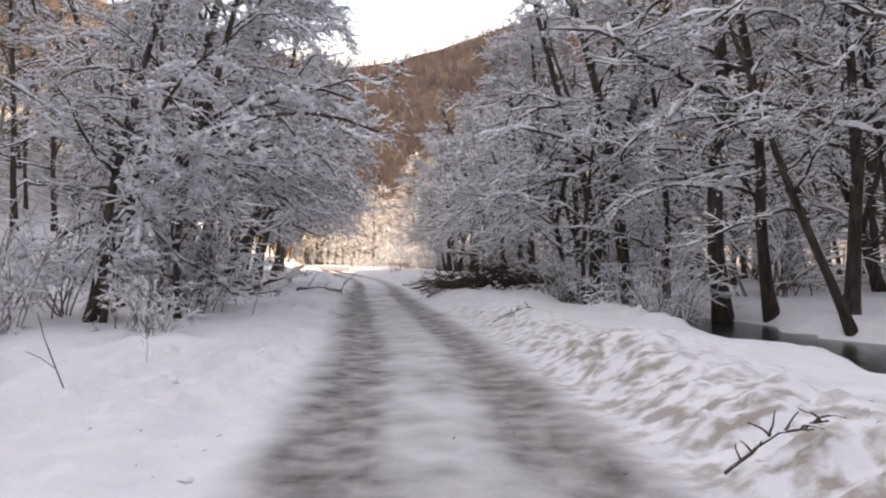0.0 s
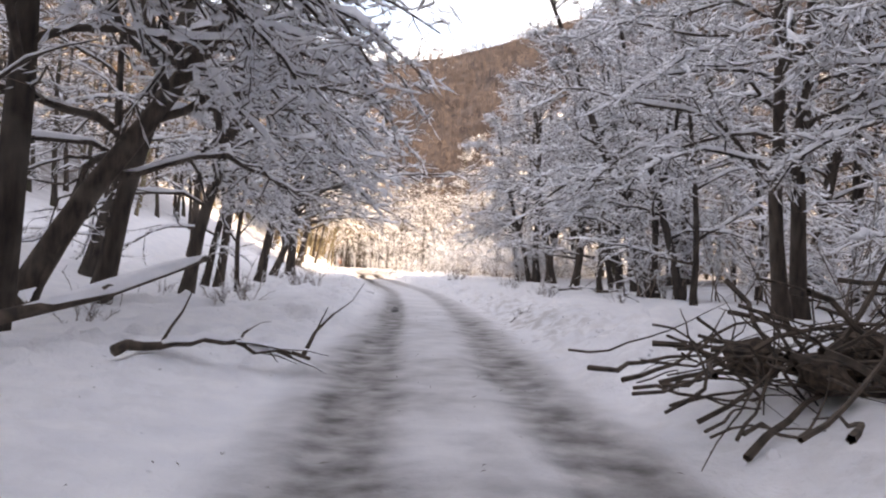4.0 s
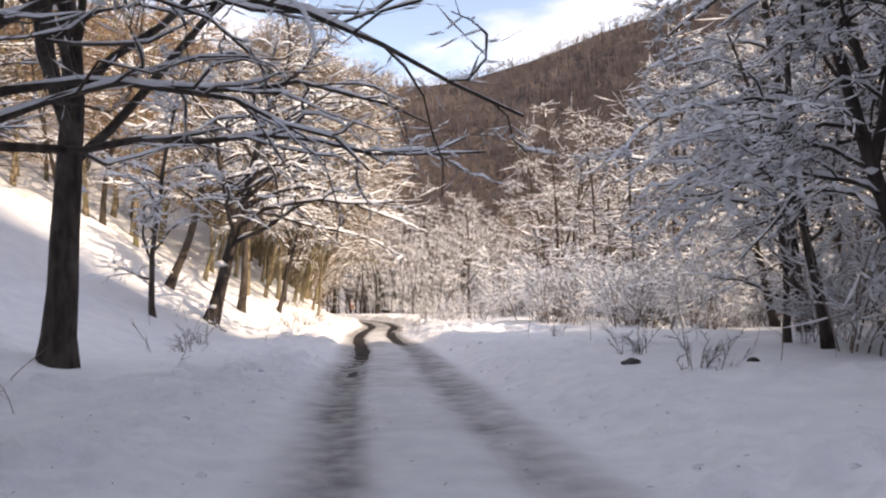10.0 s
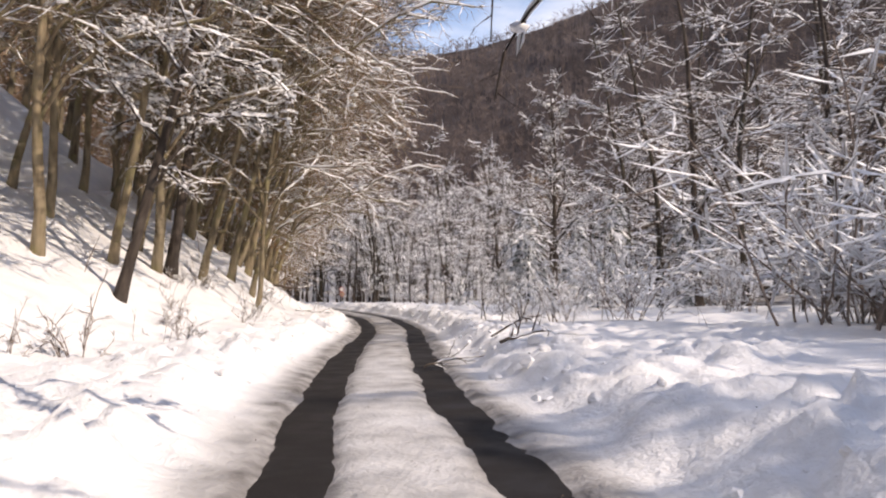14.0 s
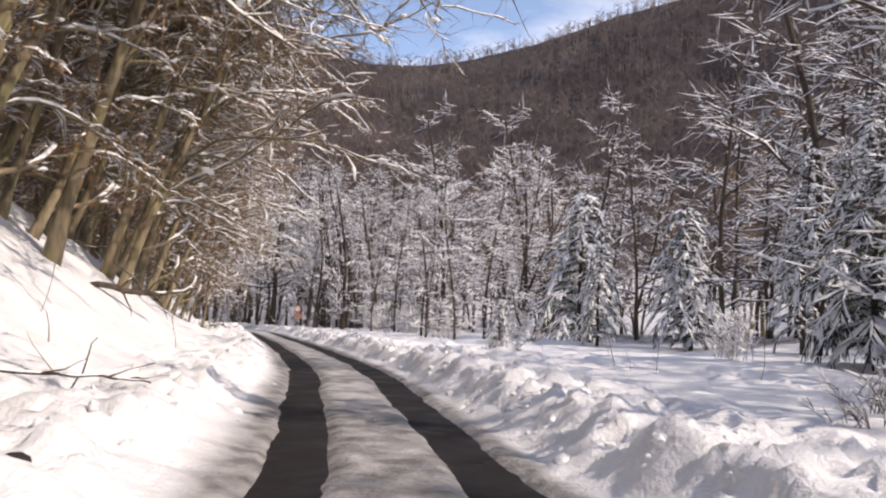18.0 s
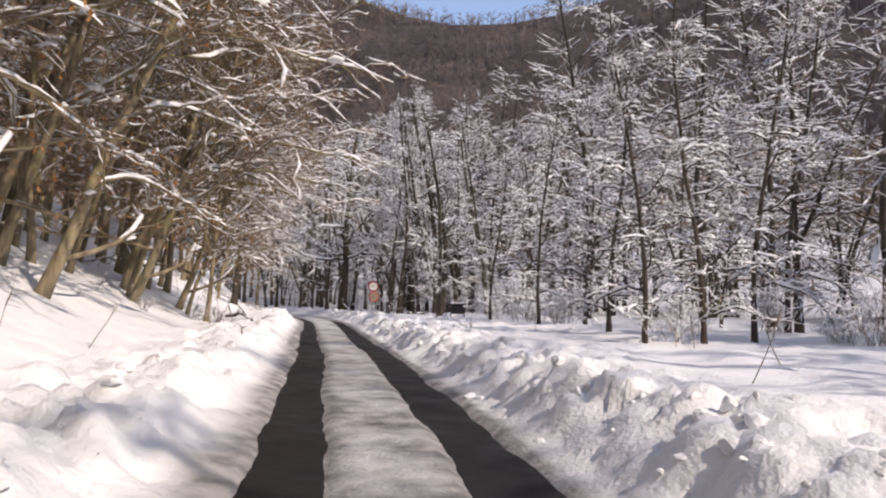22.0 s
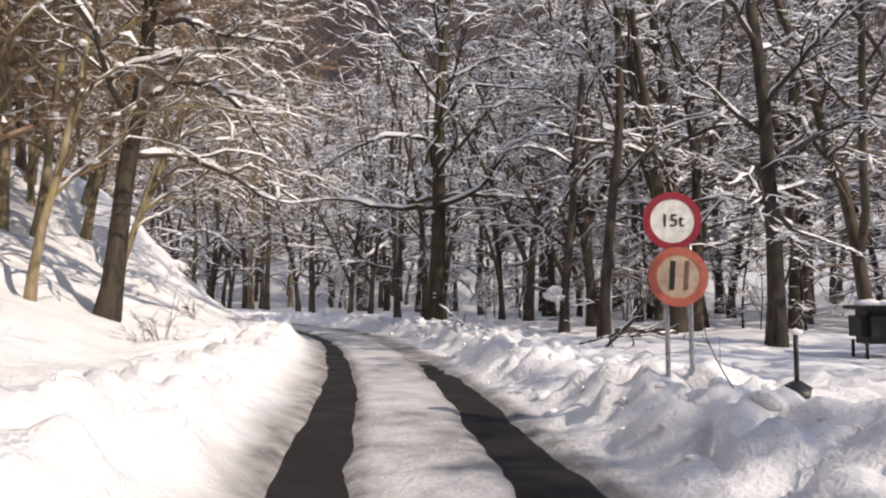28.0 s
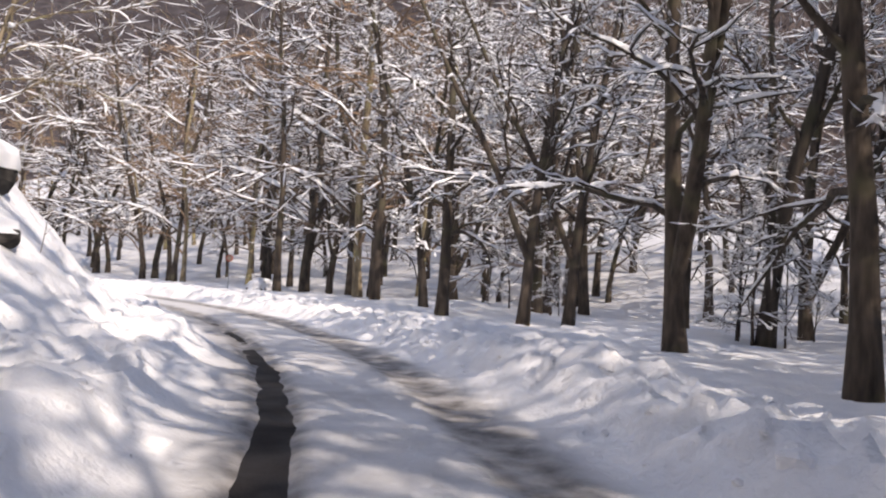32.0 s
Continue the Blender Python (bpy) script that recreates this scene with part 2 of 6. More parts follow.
ROAD = spline(ROAD_CTRL, 0.1)
arc = np.r_[0, np.cumsum(np.hypot(*np.diff(ROAD, axis=0).T))]
even = np.arange(0, arc[-1], 0.12)
ROAD = np.stack([np.interp(even, arc, ROAD[:, 0]), np.interp(even, arc, ROAD[:, 1])], 1)
tang = np.gradient(ROAD, axis=0)
tang /= np.linalg.norm(tang, axis=1)[:, None]
SIDE = np.stack([tang[:, 1], -tang[:, 0]], 1)          # to the right of the road


def hash2(ix, iy, seed):
    h = (ix.astype(np.int64) * 374761393 + iy.astype(np.int64) * 668265263 + seed * 1442695041) & 0xFFFFFFFF
    h = ((h ^ (h >> 13)) * 1274126177) & 0xFFFFFFFF
    return ((h ^ (h >> 16)) & 0xFFFF) / 65535.0


def lump(x, y, size, seed=0):
    x, y = np.asarray(x, float) / size, np.asarray(y, float) / size
    ix, iy = np.floor(x), np.floor(y)
    u, v = x - ix, y - iy
    u, v = u * u * (3 - 2 * u), v * v * (3 - 2 * v)
    a, b_ = hash2(ix, iy, seed), hash2(ix + 1, iy, seed)
    c, d_ = hash2(ix, iy + 1, seed), hash2(ix + 1, iy + 1, seed)
    return (a * (1 - u) + b_ * u) * (1 - v) + (c * (1 - u) + d_ * u) * v - 0.5


def chunks(x, y, size, seed):
    """Broken lumps of snow, each a rounded block about size across."""
    x, y = np.asarray(x, float) / size, np.asarray(y, float) / size
    ix, iy = np.floor(x), np.floor(y)
    h = np.zeros(np.shape(x))
    for i in (-1, 0, 1):
        for j in (-1, 0, 1):
            px, py = ix + i + hash2(ix + i, iy + j, seed), iy + j + hash2(ix + i, iy + j, seed + 1)
            r = 0.25 + 0.5 * hash2(ix + i, iy + j, seed + 2)
            turn = 6.28 * hash2(ix + i, iy + j, seed + 3)
            u, v = (x - px) * np.cos(turn) + (y - py) * np.sin(turn), (y - py) * np.cos(turn) - (x - px) * np.sin(turn)
            q = 1 - np.maximum(np.abs(u) * 1.25, np.abs(v) * 0.85 + 0.3 * np.abs(u)) / r
            h = np.maximum(h, r * np.minimum(np.clip(q * 2.6, 0, None), 0.75 + 1.3 * u) * (0.4 + 0.6 * hash2(ix + i, iy + j, seed + 4)))
    return h * size


def key(t, *pairs):
    xs, ys = zip(*pairs)
    return np.interp(t, xs, ys)


def ease(a, b_, v):
    t = np.clip((v - a) / (b_ - a), 0, 1)
    return t * t * (3 - 2 * t)


def land(yc, d, x, y):
    """Height of the snow: yc is the road's y beside the place, d metres to the right of the road's middle."""
    bank_r = key(yc, (0, 0.42), (30, 0.42), (50, 0.32), (80, 0.36), (95, 0.44), (110, 0.46), (150, 0.46), (165, 0.42), (190, 0.34))
    bank_l = key(yc, (0, 0.18), (60, 0.26), (80, 0.35), (100, 0.42), (120, 0.48), (165, 0.5), (190, 0.42))
    field = key(yc, (0, 0.30), (35, 0.30), (60, 0.42), (100, 0.46), (150, 0.5), (165, 0.42), (175, 0.3), (200, 0.4))
    crest_r = key(yc, (0, 2.6), (60, 3.0), (95, 2.3), (200, 2.3))
    crest_l = key(yc, (0, 3.2), (60, 3.0), (95, 2.3), (200, 2.2))
    a = np.abs(d)
    right = np.where(d < crest_r, bank_r * ease(1.3, crest_r, d),
                     field + (bank_r - field) * (1 - ease(0, 1.8, d - crest_r)))
    left0 = np.where(-d < crest_l, bank_l * ease(1.15, crest_l, -d), bank_l + 0.0 * d)
    toe = key(yc, (0, 9.0), (35, 7.5), (55, 6.2), (75, 5.4), (85, 4.2), (100, 3.2), (115, 2.6), (130, 2.9), (145, 4.0), (155, 4.2), (163, 3.4), (172, 2.9), (180, 2.2), (187, 2.6), (200, 4.5))
    steep = key(yc, (0, 0.42), (35, 0.36), (60, 0.36), (75, 0.42), (85, 0.52), (100, 0.62), (110, 0.78), (124, 0.75), (138, 0.48), (152, 0.5), (163, 0.5), (170, 0.58), (175, 0.8), (182, 1.7), (188, 1.2), (200, 0.7))
    up = np.clip(-d - toe, 0, None)
    hill = steep * (np.sqrt(up * up + 1.2) - 1.1) * (up > 0)
    hill = np.clip(hill, 0, None)
    hill = hill + ease(0.3, 3.0, up) * (lump(x, y, 1.7, 61) * 0.45 + lump(x, y, 0.7, 62) * 0.22) * key(yc, (0, 0.25), (90, 0.5), (160, 0.8), (170, 1.2), (200, 1))
    top = key(yc, (152, 75), (160, 22), (167, 7), (186, 7), (200, 30))
    hill = top * np.tanh(hill / top)
    rise0 = key(yc, (0, 34), (90, 38), (165, 36), (190, 15))
    rise = key(yc, (0, 0.12), (165, 0.12), (190, 0.3)) * np.clip(d - rise0, 0, None)
    rise = rise * rise / (rise + 3)
    z = np.where(d > 0, right + rise, left0 + hill)
    # the stream beside the first stretch
    mid = 7.0 + 1.2 * lump(yc, 0 * yc, 9, 3) + 0.9 * lump(yc, 0 * yc, 2.6, 13) + 0.03 * (yc - 15)
    bed = key(yc, (-60, 1.0), (30, 1.0), (38, 0.0))
    z = z - bed * 0.75 * (1 - ease(0.8, 2.2, np.abs(d - mid) + 0.9 * lump(x, y, 1.5, 15) + 0.4 * lump(x, y, 0.6, 16)))
    # ploughed clods along the banks, softer drifts elsewhere
    rough = key(yc, (0, 0.5), (60, 0.35), (85, 0.6), (100, 1.1), (200, 1.15))
    near = np.exp(-((a - crest_r - 0.2) / key(yc, (0, 0.9), (90, 1.2), (200, 1.4))) ** 2)
    bend = lump(x, y, 0.8, 14) * 0.5
    clods = np.abs(lump(x + bend, y, 0.62, 1)) * 0.4 + np.abs(lump(x, y + bend, 0.36, 2)) * 0.62 + lump(x, y, 1.3, 4) * 0.16 + lump(x, y, 2.9, 8) * 0.12 + np.abs(lump(x - bend, y, 0.22, 9)) * 0.45
    jx, jy = x + 0.16 * lump(x, y, 0.3, 20) + 0.3 * bend, y + 0.16 * lump(x, y, 0.27, 25)
    clods = 0.3 * clods + 0.5 * chunks(jx, jy, 0.62, 101) * (0.5 + 1.6 * np.clip(lump(x, y, 1.9, 19) + 0.3, 0, 1)) + 0.75 * chunks(jx, jy, 0.36, 111) + 0.6 * chunks(jx, jy, 0.22, 121) + 0.3 * np.abs(lump(jx, jy, 0.28, 26))
    clods = 0.5 * np.tanh(clods / 0.5)
    drift = lump(x, y, 3.1, 5) * 0.16 + lump(x, y, 1.2, 6) * 0.05 + lump(x, y, 0.45, 12) * 0.025
    crumbs = chunks(x, y, 0.36, 131) * ease(0.0, 0.25, lump(x, y, 2.3, 17)) * 0.55 + chunks(x, y, 0.9, 141) * ease(0.05, 0.3, lump(x, y, 5.0, 18)) * 0.22
    drift = drift + crumbs * ease(9, 5, a) * key(yc, (0, 1.6), (85, 1.5), (100, 1))
    off_road = ease(1.15, 1.9, a)
    z = z + off_road * (near * rough * (clods - 0.22) + drift * (1 + 0.25 * np.clip(a - 6, 0, 8)))
    churn = np.exp(-((yc - 39) / 5) ** 2) * np.exp(-((d - 2.8) / 1.0) ** 2) + 0.5 * np.exp(-((yc - 8) / 9) ** 2) * np.exp(-((d - 2.6) / 0.9) ** 2)
    z = z + churn * (np.abs(lump(x, y, 0.42, 71)) * 0.3 + np.abs(lump(x, y, 0.24, 72)) * 0.22 - 0.1)
    z = z + ease(8, 25, a) * lump(x, y, 11, 7) * 1.1
    return z


def beside(x, y):
    """The road's y beside each place, and how far to the right of the road it lies."""
    x, y = np.atleast_1d(np.asarray(x, float)), np.atleast_1d(np.asarray(y, float))
    k = np.empty(len(x), int)
    way = ROAD[::4]
    for s in range(0, len(x), 4000):
        k[s:s + 4000] = 4 * ((x[s:s + 4000, None] - way[:, 0]) ** 2 + (y[s:s + 4000, None] - way[:, 1]) ** 2).argmin(1)
    k = np.clip(k, 0, len(ROAD) - 1)
    d = np.stack([x, y], 1) - ROAD[k]
    side = (d * SIDE[k]).sum(1)
    far = np.hypot(d[:, 0], d[:, 1])
    return ROAD[k, 1], np.where(side < 0, -far, far)


def height(x, y):
    yc, d = beside(x, y)
    return land(yc, d, np.atleast_1d(x), np.atleast_1d(y))


def ground_at(x, y):
    return float(height(x, y)[0])


def at_road(yc, d):
    """The place d metres to the right of the road where the road's y is yc."""
    k = int(np.abs(ROAD[:, 1] - yc).argmin())
    return tuple(ROAD[k] + SIDE[k] * d)


def sheet(name, x, y, z, mat, attrs=(), smooth=True):
    rows, cols = x.shape
    me = bpy.data.meshes.new(name)
    i = np.arange(rows * cols).reshape(rows, cols)
    quads = np.stack([i[:-1, :-1], i[:-1, 1:], i[1:, 1:], i[1:, :-1]], -1).reshape(-1, 4)
    me.vertices.add(rows * cols)
    me.vertices.foreach_set("co", np.stack([x, y, z], -1).astype(np.float32).ravel())
    me.loops.add(quads.size)
    me.loops.foreach_set("vertex_index", quads.ravel().astype(np.int32))
    me.polygons.add(len(quads))
    me.polygons.foreach_set("loop_start", np.arange(0, quads.size, 4, dtype=np.int32))
    me.polygons.foreach_set("use_smooth", np.full(len(quads), smooth))
    me.update(calc_edges=True)
    me.validate()
    for label, values in attrs:
        at = me.attributes.new(label, "FLOAT", "POINT")
        at.data.foreach_set("value", values.astype(np.float32).ravel())
    me.materials.append(mat)
    return new(name, me)


# the ground beside the road, in fine steps
first = int(np.abs(ROAD[:, 1] + 12).argmin())
last = int(np.hypot(ROAD[:, 0] + 79, ROAD[:, 1] - 197).argmin())
pick = np.arange(first, last, 1)
dd = np.concatenate([np.arange(-11.5, -6, 0.35), np.arange(-6, -3.4, 0.2), np.arange(-3.4, 4.6, 0.1), np.arange(4.6, 7, 0.2), np.arange(7, 11.6, 0.35)])
D = np.broadcast_to(dd, (len(pick), len(dd)))
X = ROAD[pick, 0][:, None] + SIDE[pick, 0][:, None] * D
Y = ROAD[pick, 1][:, None] + SIDE[pick, 1][:, None] * D
YC = np.broadcast_to(ROAD[pick, 1][:, None], D.shape)
Z = land(YC, D, X, Y)
on_road = 1 - ease(1.25, 1.7, np.abs(D))
wob = lump(YC, 0 * YC, 6, 21) * 0.12 + lump(X, Y, 1.1, 22) * 0.10
half = key(YC, (0, 0.32), (30, 0.32), (37, 0.24), (44, 0.22), (50, 0.25), (60, 0.24), (90, 0.27), (106, 0.28), (118, 0.33), (140, 0.33), (155, 0.29), (160, 0.27), (170, 0.2), (185, 0.18))


def track(at):
    soft = key(YC, (0, 0.2), (60, 0.18), (90, 0.1), (200, 0.1))
    return 1 - ease(-1.0, 1.0, (np.abs(D - at - wob) - half + lump(X, Y, 0.7, 23) * 0.05 + lump(X, Y, 0.25, 24) * 0.025) / soft)


rut_l, rut_r = track(-0.78), track(key(YC, (0, 0.78), (70, 0.74), (104, 0.76), (112, 0.82), (121, 0.92), (145, 0.88), (155, 0.88), (180, 0.85)))
bare_l = key(YC, (0, 0.10), (33, 0.15), (38, 0.15), (40, 0.66), (43.5, 0.62), (45, 0.2), (48, 0.15), (62, 0.3), (71, 0.6), (82, 1.0), (158, 1.0), (166, 0.82), (176, 0.85), (188, 0.5), (200, 0.4))
bare_r = key(YC, (0, 0.10), (37, 0.25), (45, 0.25), (48, 0.1), (70, 0.2), (80, 0.62), (90, 0.85), (100, 1.0), (160, 1.0), (166, 0.5), (185, 0.4), (200, 0.3))
patchy = lump(X, Y, 0.9, 31) * 0.5 + lump(X, Y, 0.35, 32) * 0.35
pressed = 0.055 + patchy * 0.018 + lump(X, Y, 0.16, 33) * 0.012
Z = Z + on_road * pressed
for rut, bare in ((rut_l, bare_l), (rut_r, bare_r)):
    Z = Z - rut * (0.03 + np.clip((bare - 0.45 + 0.5 * patchy) * 2.2, 0, 1) * 0.06)
edge_fall = 0.9 * ease(10.2, 11.5, np.abs(D))
grey = np.clip(on_road * key(YC, (0, 0.6), (10, 0.55), (30, 0.46), (48, 0.22), (62, 0.22), (70, 0.45), (88, 0.55), (98, 0.72), (112, 0.82), (140, 0.78), (152, 0.72), (160, 0.6), (172, 0.4), (190, 0.38)) * (1 + 1.4 * patchy)
               + 0.62 * np.maximum(rut_l * key(YC, (0, 0.72), (30, 0.8), (37, 0.8), (39, 1.25), (44, 1.25), (46, 0.6), (50, 0.5), (75, 0.85), (180, 1)), rut_r * key(YC, (0, 0.62), (30, 0.55), (45, 0.3), (75, 0.3), (95, 0.9), (190, 0.8)))
               + 0.30 * on_road * (ease(0.45, 0.75, np.abs(D)) * (1 - ease(1.0, 1.5, np.abs(D)))), 0, 1)
edge = np.maximum(*[1 - ease(-1, 1, (np.abs(D - at - wob) - half - 0.12 + patchy * 0.25) / 0.2) for at in (-0.78, key(YC, (0, 0.78), (70, 0.74), (104, 0.76), (112, 0.82), (121, 0.92), (145, 0.88), (155, 0.88), (180, 0.85)))])
grey = np.clip(grey * (1 - 0.5 * ease(1.2, 1.5, D)) + 0.35 * edge * key(YC, (0, 0), (78, 0), (92, 0.8), (112, 1), (145, 0.9), (156, 0.6), (200, 0.55)), 0, 1)
mess = (0.7 * key(YC, (0, 1.3), (10, 1.3), (14, 0.9), (22, 0.2), (30, 0.2), (36, 0.75), (46, 0.4), (60, 0.15), (200, 0.12))
        * np.exp(-((D - 2.1) / 0.95) ** 2) + 0.25 * key(YC, (0, 0.3), (60, 0.4), (100, 0.2), (200, 0.2)) * np.exp(-((D + 2.6) / 0.8) ** 2))
tagged(sheet("ground", X, Y, Z - edge_fall, SNOW, (("worn", grey), ("litter", mess))),
       "white snow with ploughed banks and grey wheel tracks along the lane", "snow", kind="structure")

# asphalt under the snow, showing in the wheel tracks
dd2 = np.linspace(-1.9, 1.9, 9)
X2 = ROAD[pick[::4], 0][:, None] + SIDE[pick[::4], 0][:, None] * dd2
Y2 = ROAD[pick[::4], 1][:, None] + SIDE[pick[::4], 1][:, None] * dd2
tagged(sheet("road", X2, Y2, 0 * X2 + 0.0, ASPHALT), "dark wet asphalt lane half buried under packed snow", "road", kind="structure")

# the wider valley floor and the hillside above the lane
gx, gy = np.meshgrid(np.arange(-170, 150, 1.6), np.arange(-70, 290, 1.6))
yc_, d_ = beside(gx.ravel(), gy.ravel())
gz = land(yc_, d_, gx.ravel(), gy.ravel()) - 0.7 * (1 - ease(9.3, 10.6, np.abs(d_))) * (gy.ravel() > -14)
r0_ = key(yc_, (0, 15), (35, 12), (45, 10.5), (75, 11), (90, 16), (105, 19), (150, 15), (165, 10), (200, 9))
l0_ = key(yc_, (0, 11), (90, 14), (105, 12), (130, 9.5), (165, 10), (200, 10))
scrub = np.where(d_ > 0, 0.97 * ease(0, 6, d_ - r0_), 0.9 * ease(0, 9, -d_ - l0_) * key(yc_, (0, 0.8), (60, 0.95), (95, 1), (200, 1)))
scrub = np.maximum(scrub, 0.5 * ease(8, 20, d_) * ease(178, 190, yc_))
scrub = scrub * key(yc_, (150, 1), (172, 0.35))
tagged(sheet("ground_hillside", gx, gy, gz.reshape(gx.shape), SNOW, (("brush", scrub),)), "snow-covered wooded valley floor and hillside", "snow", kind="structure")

# water in the stream bed
wy = np.arange(-20, 34, 0.5)
wmid = 7.0 + 1.2 * lump(wy, 0 * wy, 9, 3) + 0.03 * (wy - 15)
kk = [int(np.abs(ROAD[:, 1] - v).argmin()) for v in wy]
wd = np.linspace(-2.2, 2.2, 6)
wx = ROAD[kk, 0][:, None] + SIDE[kk, 0][:, None] * (wmid[:, None] + wd)
wyy = ROAD[kk, 1][:, None] + SIDE[kk, 1][:, None] * (wmid[:, None] + wd)
tagged(sheet("water", wx, wyy, 0 * wx - 0.16, WATER), "narrow dark stream running between snowy banks", "stream", kind="structure")

# mountains round the valley
# the unseen shoulder past 109 degrees is raised to shade the first stretch
AROUND = [(-180, 170, 420), (-120, 150, 420), (-80, 175, 560), (-50, 200, 560), (-32, 190, 470), (-24, 160, 420), (-16, 124, 330), (-10, 104, 300), (-5, 104, 300), (-2.5, 105, 300), (0, 108, 300), (5, 116, 300),
          (9, 123, 300), (13, 127, 300), (16, 132, 300), (30, 150, 300), (50, 150, 320), (65, 128, 290), (80, 118, 275), (93, 122, 270), (108.7, 130, 265), (116.7, 262, 262), (135, 275, 280), (155, 230, 350), (180, 170, 420)]
th = np.radians(np.arange(-180, 180.1, 1.0))
tk = np.degrees(th)
rh = key(tk, *[(a, h) for a, h, _ in AROUND])
rr = key(tk, *[(a, r) for a, _, r in AROUND])
f = np.concatenate([np.linspace(0.42, 1.0, 40), np.linspace(1.03, 1.6, 8)])
R_ = rr[:, None] * f
MX, MY = -15 + np.sin(th)[:, None] * R_, 90 + np.cos(th)[:, None] * R_
shape = np.where(f < 1, ((f - 0.42) / 0.58) ** 1.2, 1 - 0.6 * (f - 1))
MZ = rh[:, None] * shape + (lump(MX, MY, 45, 41) * 16 + lump(MX, MY, 16, 42) * 6) * np.clip((f - 0.42) * 3, 0, 1) * np.where(f > 0.9, 0.45, 1) - 3 * (f < 0.46)
tagged(sheet("mountain_backdrop", MX, MY, MZ, FOREST), "brown leafless wooded mountain ridge closing the valley", "mountain", kind="structure")


# leafless trees standing on the mountain
rngm = np.random.default_rng(5)
mv, mf = [], []
for _ in range(15000):
    a, u = -38 + 105 * rngm.random(), 0.46 + 0.54 * rngm.random() ** 0.75
    r_ = np.interp(a, tk, rr) * u
    x, y = -15 + math.sin(radians(a)) * r_, 90 + math.cos(radians(a)) * r_
    z = np.interp(a, tk, rh) * ((u - 0.42) / 0.58) ** 1.2 + float(lump(x, y, 45, 41) * 16 + lump(x, y, 16, 42) * 6) * min(1, (u - 0.42) * 3) * (0.45 if u > 0.9 else 1)
    tall, wide, o = 3.5 + 3.5 * rngm.random(), 0.10 + 0.09 * rngm.random(), len(mv)
    mv.extend([(x - wide, y, z - 1), (x + wide, y, z - 1), (x, y, z + tall)])
    mf.append((o, o + 1, o + 2))
    for k in range(5):
        h, t = tall * (0.3 + 0.6 * rngm.random()), rngm.random() * 6.28
        s = 1.0 + 1.6 * rngm.random()
        o = len(mv)
        mv.extend([(x, y, z + h - 0.12), (x, y, z + h + 0.14), (x + math.cos(t) * s, y + math.sin(t) * s, z + h + 0.9 + 0.8 * rngm.random())])
        mf.append((o, o + 1, o + 2))
me = bpy.data.meshes.new("mountain_trees")
me.from_pydata(mv, [], mf)
me.materials.append(TWIG_FAR)
tagged(new("mountain_trees", me), "brown leafless trees covering the mountain slope", "woodland", kind="stuff")

# clods thrown up along the ploughed banks
cv, cf = [], []
for _ in range(1500):
    yc = 88 + 97 * rngm.random() if rngm.random() < 0.8 else -5 + 93 * rngm.random()
    d = (2.2 + rngm.normal(0, 0.45)) * (1 if rngm.random() < 0.68 else -1)
    if abs(d) < 1.3:
        continue
    x, y = at_road(yc, d)
    x, y = x + rngm.normal(0, 0.1), y + rngm.normal(0, 0.1)
    s = (0.03 + 0.09 * rngm.random() ** 2.2) * (1.0 if yc > 88 else 0.7)
    z, o = ground_at(x, y) - s * 0.1, len(cv)
    sq = 0.6 + 0.3 * rngm.random(3)
    facets = rngm.normal(0, 1, (5, 3))
    facets /= np.linalg.norm(facets, axis=1)[:, None]
    cut = 0.38 + 0.3 * rngm.random(5)
    for v in BALL2:
        k = s * min(1.0, *(c / max(1e-3, float(np.dot(n_, v))) for n_, c in zip(facets, cut) if np.dot(n_, v) > 0.05), 1.0)
        cv.append((x + v[0] * k * sq[0] * 1.5, y + v[1] * k * sq[1] * 1.5, z + v[2] * k * sq[2] * 1.2))
    cf.extend(tuple(o + i for i in fc) for fc in BALL2_F)
me = bpy.data.meshes.new("snow_clods")
me.from_pydata(cv, [], cf)
me.materials.append(SNOW)
tagged(new("snow_clods", me), "broken snow lumps along the ploughed banks", "snow", kind="stuff")


# ---- parts and things ----
def thing(name, label, category, group="", m=None):
    root = new(name)
    root.empty_display_size = 0.2
    tagged(root, label, category, group)
    if m is not None:
        root.matrix_basis = m
    return root


def mesh_part(name, verts, faces, mat, parent, label="", smooth=True):
    me = bpy.data.meshes.new(name)
    me.from_pydata([tuple(v) for v in verts], [], faces)
    if smooth:
        me.polygons.foreach_set("use_smooth", np.full(len(me.polygons), True))
    me.materials.append(mat)
    ob = new(name, me)
    ob.parent = parent
    if label:
        ob["label"] = label
    if name in ("twig_mass", "snow_cover", "withered_foliage", "bough_whorl"):
        ob["kind"] = "stuff"
    return ob


def part(name, bm, mat, parent, label=""):
    me = bpy.data.meshes.new(name)
    bm.to_mesh(me)
    bm.free()
    me.materials.append(mat)
    ob = new(name, me)
    ob.parent = parent
    if label:
        ob["label"] = label
    return ob


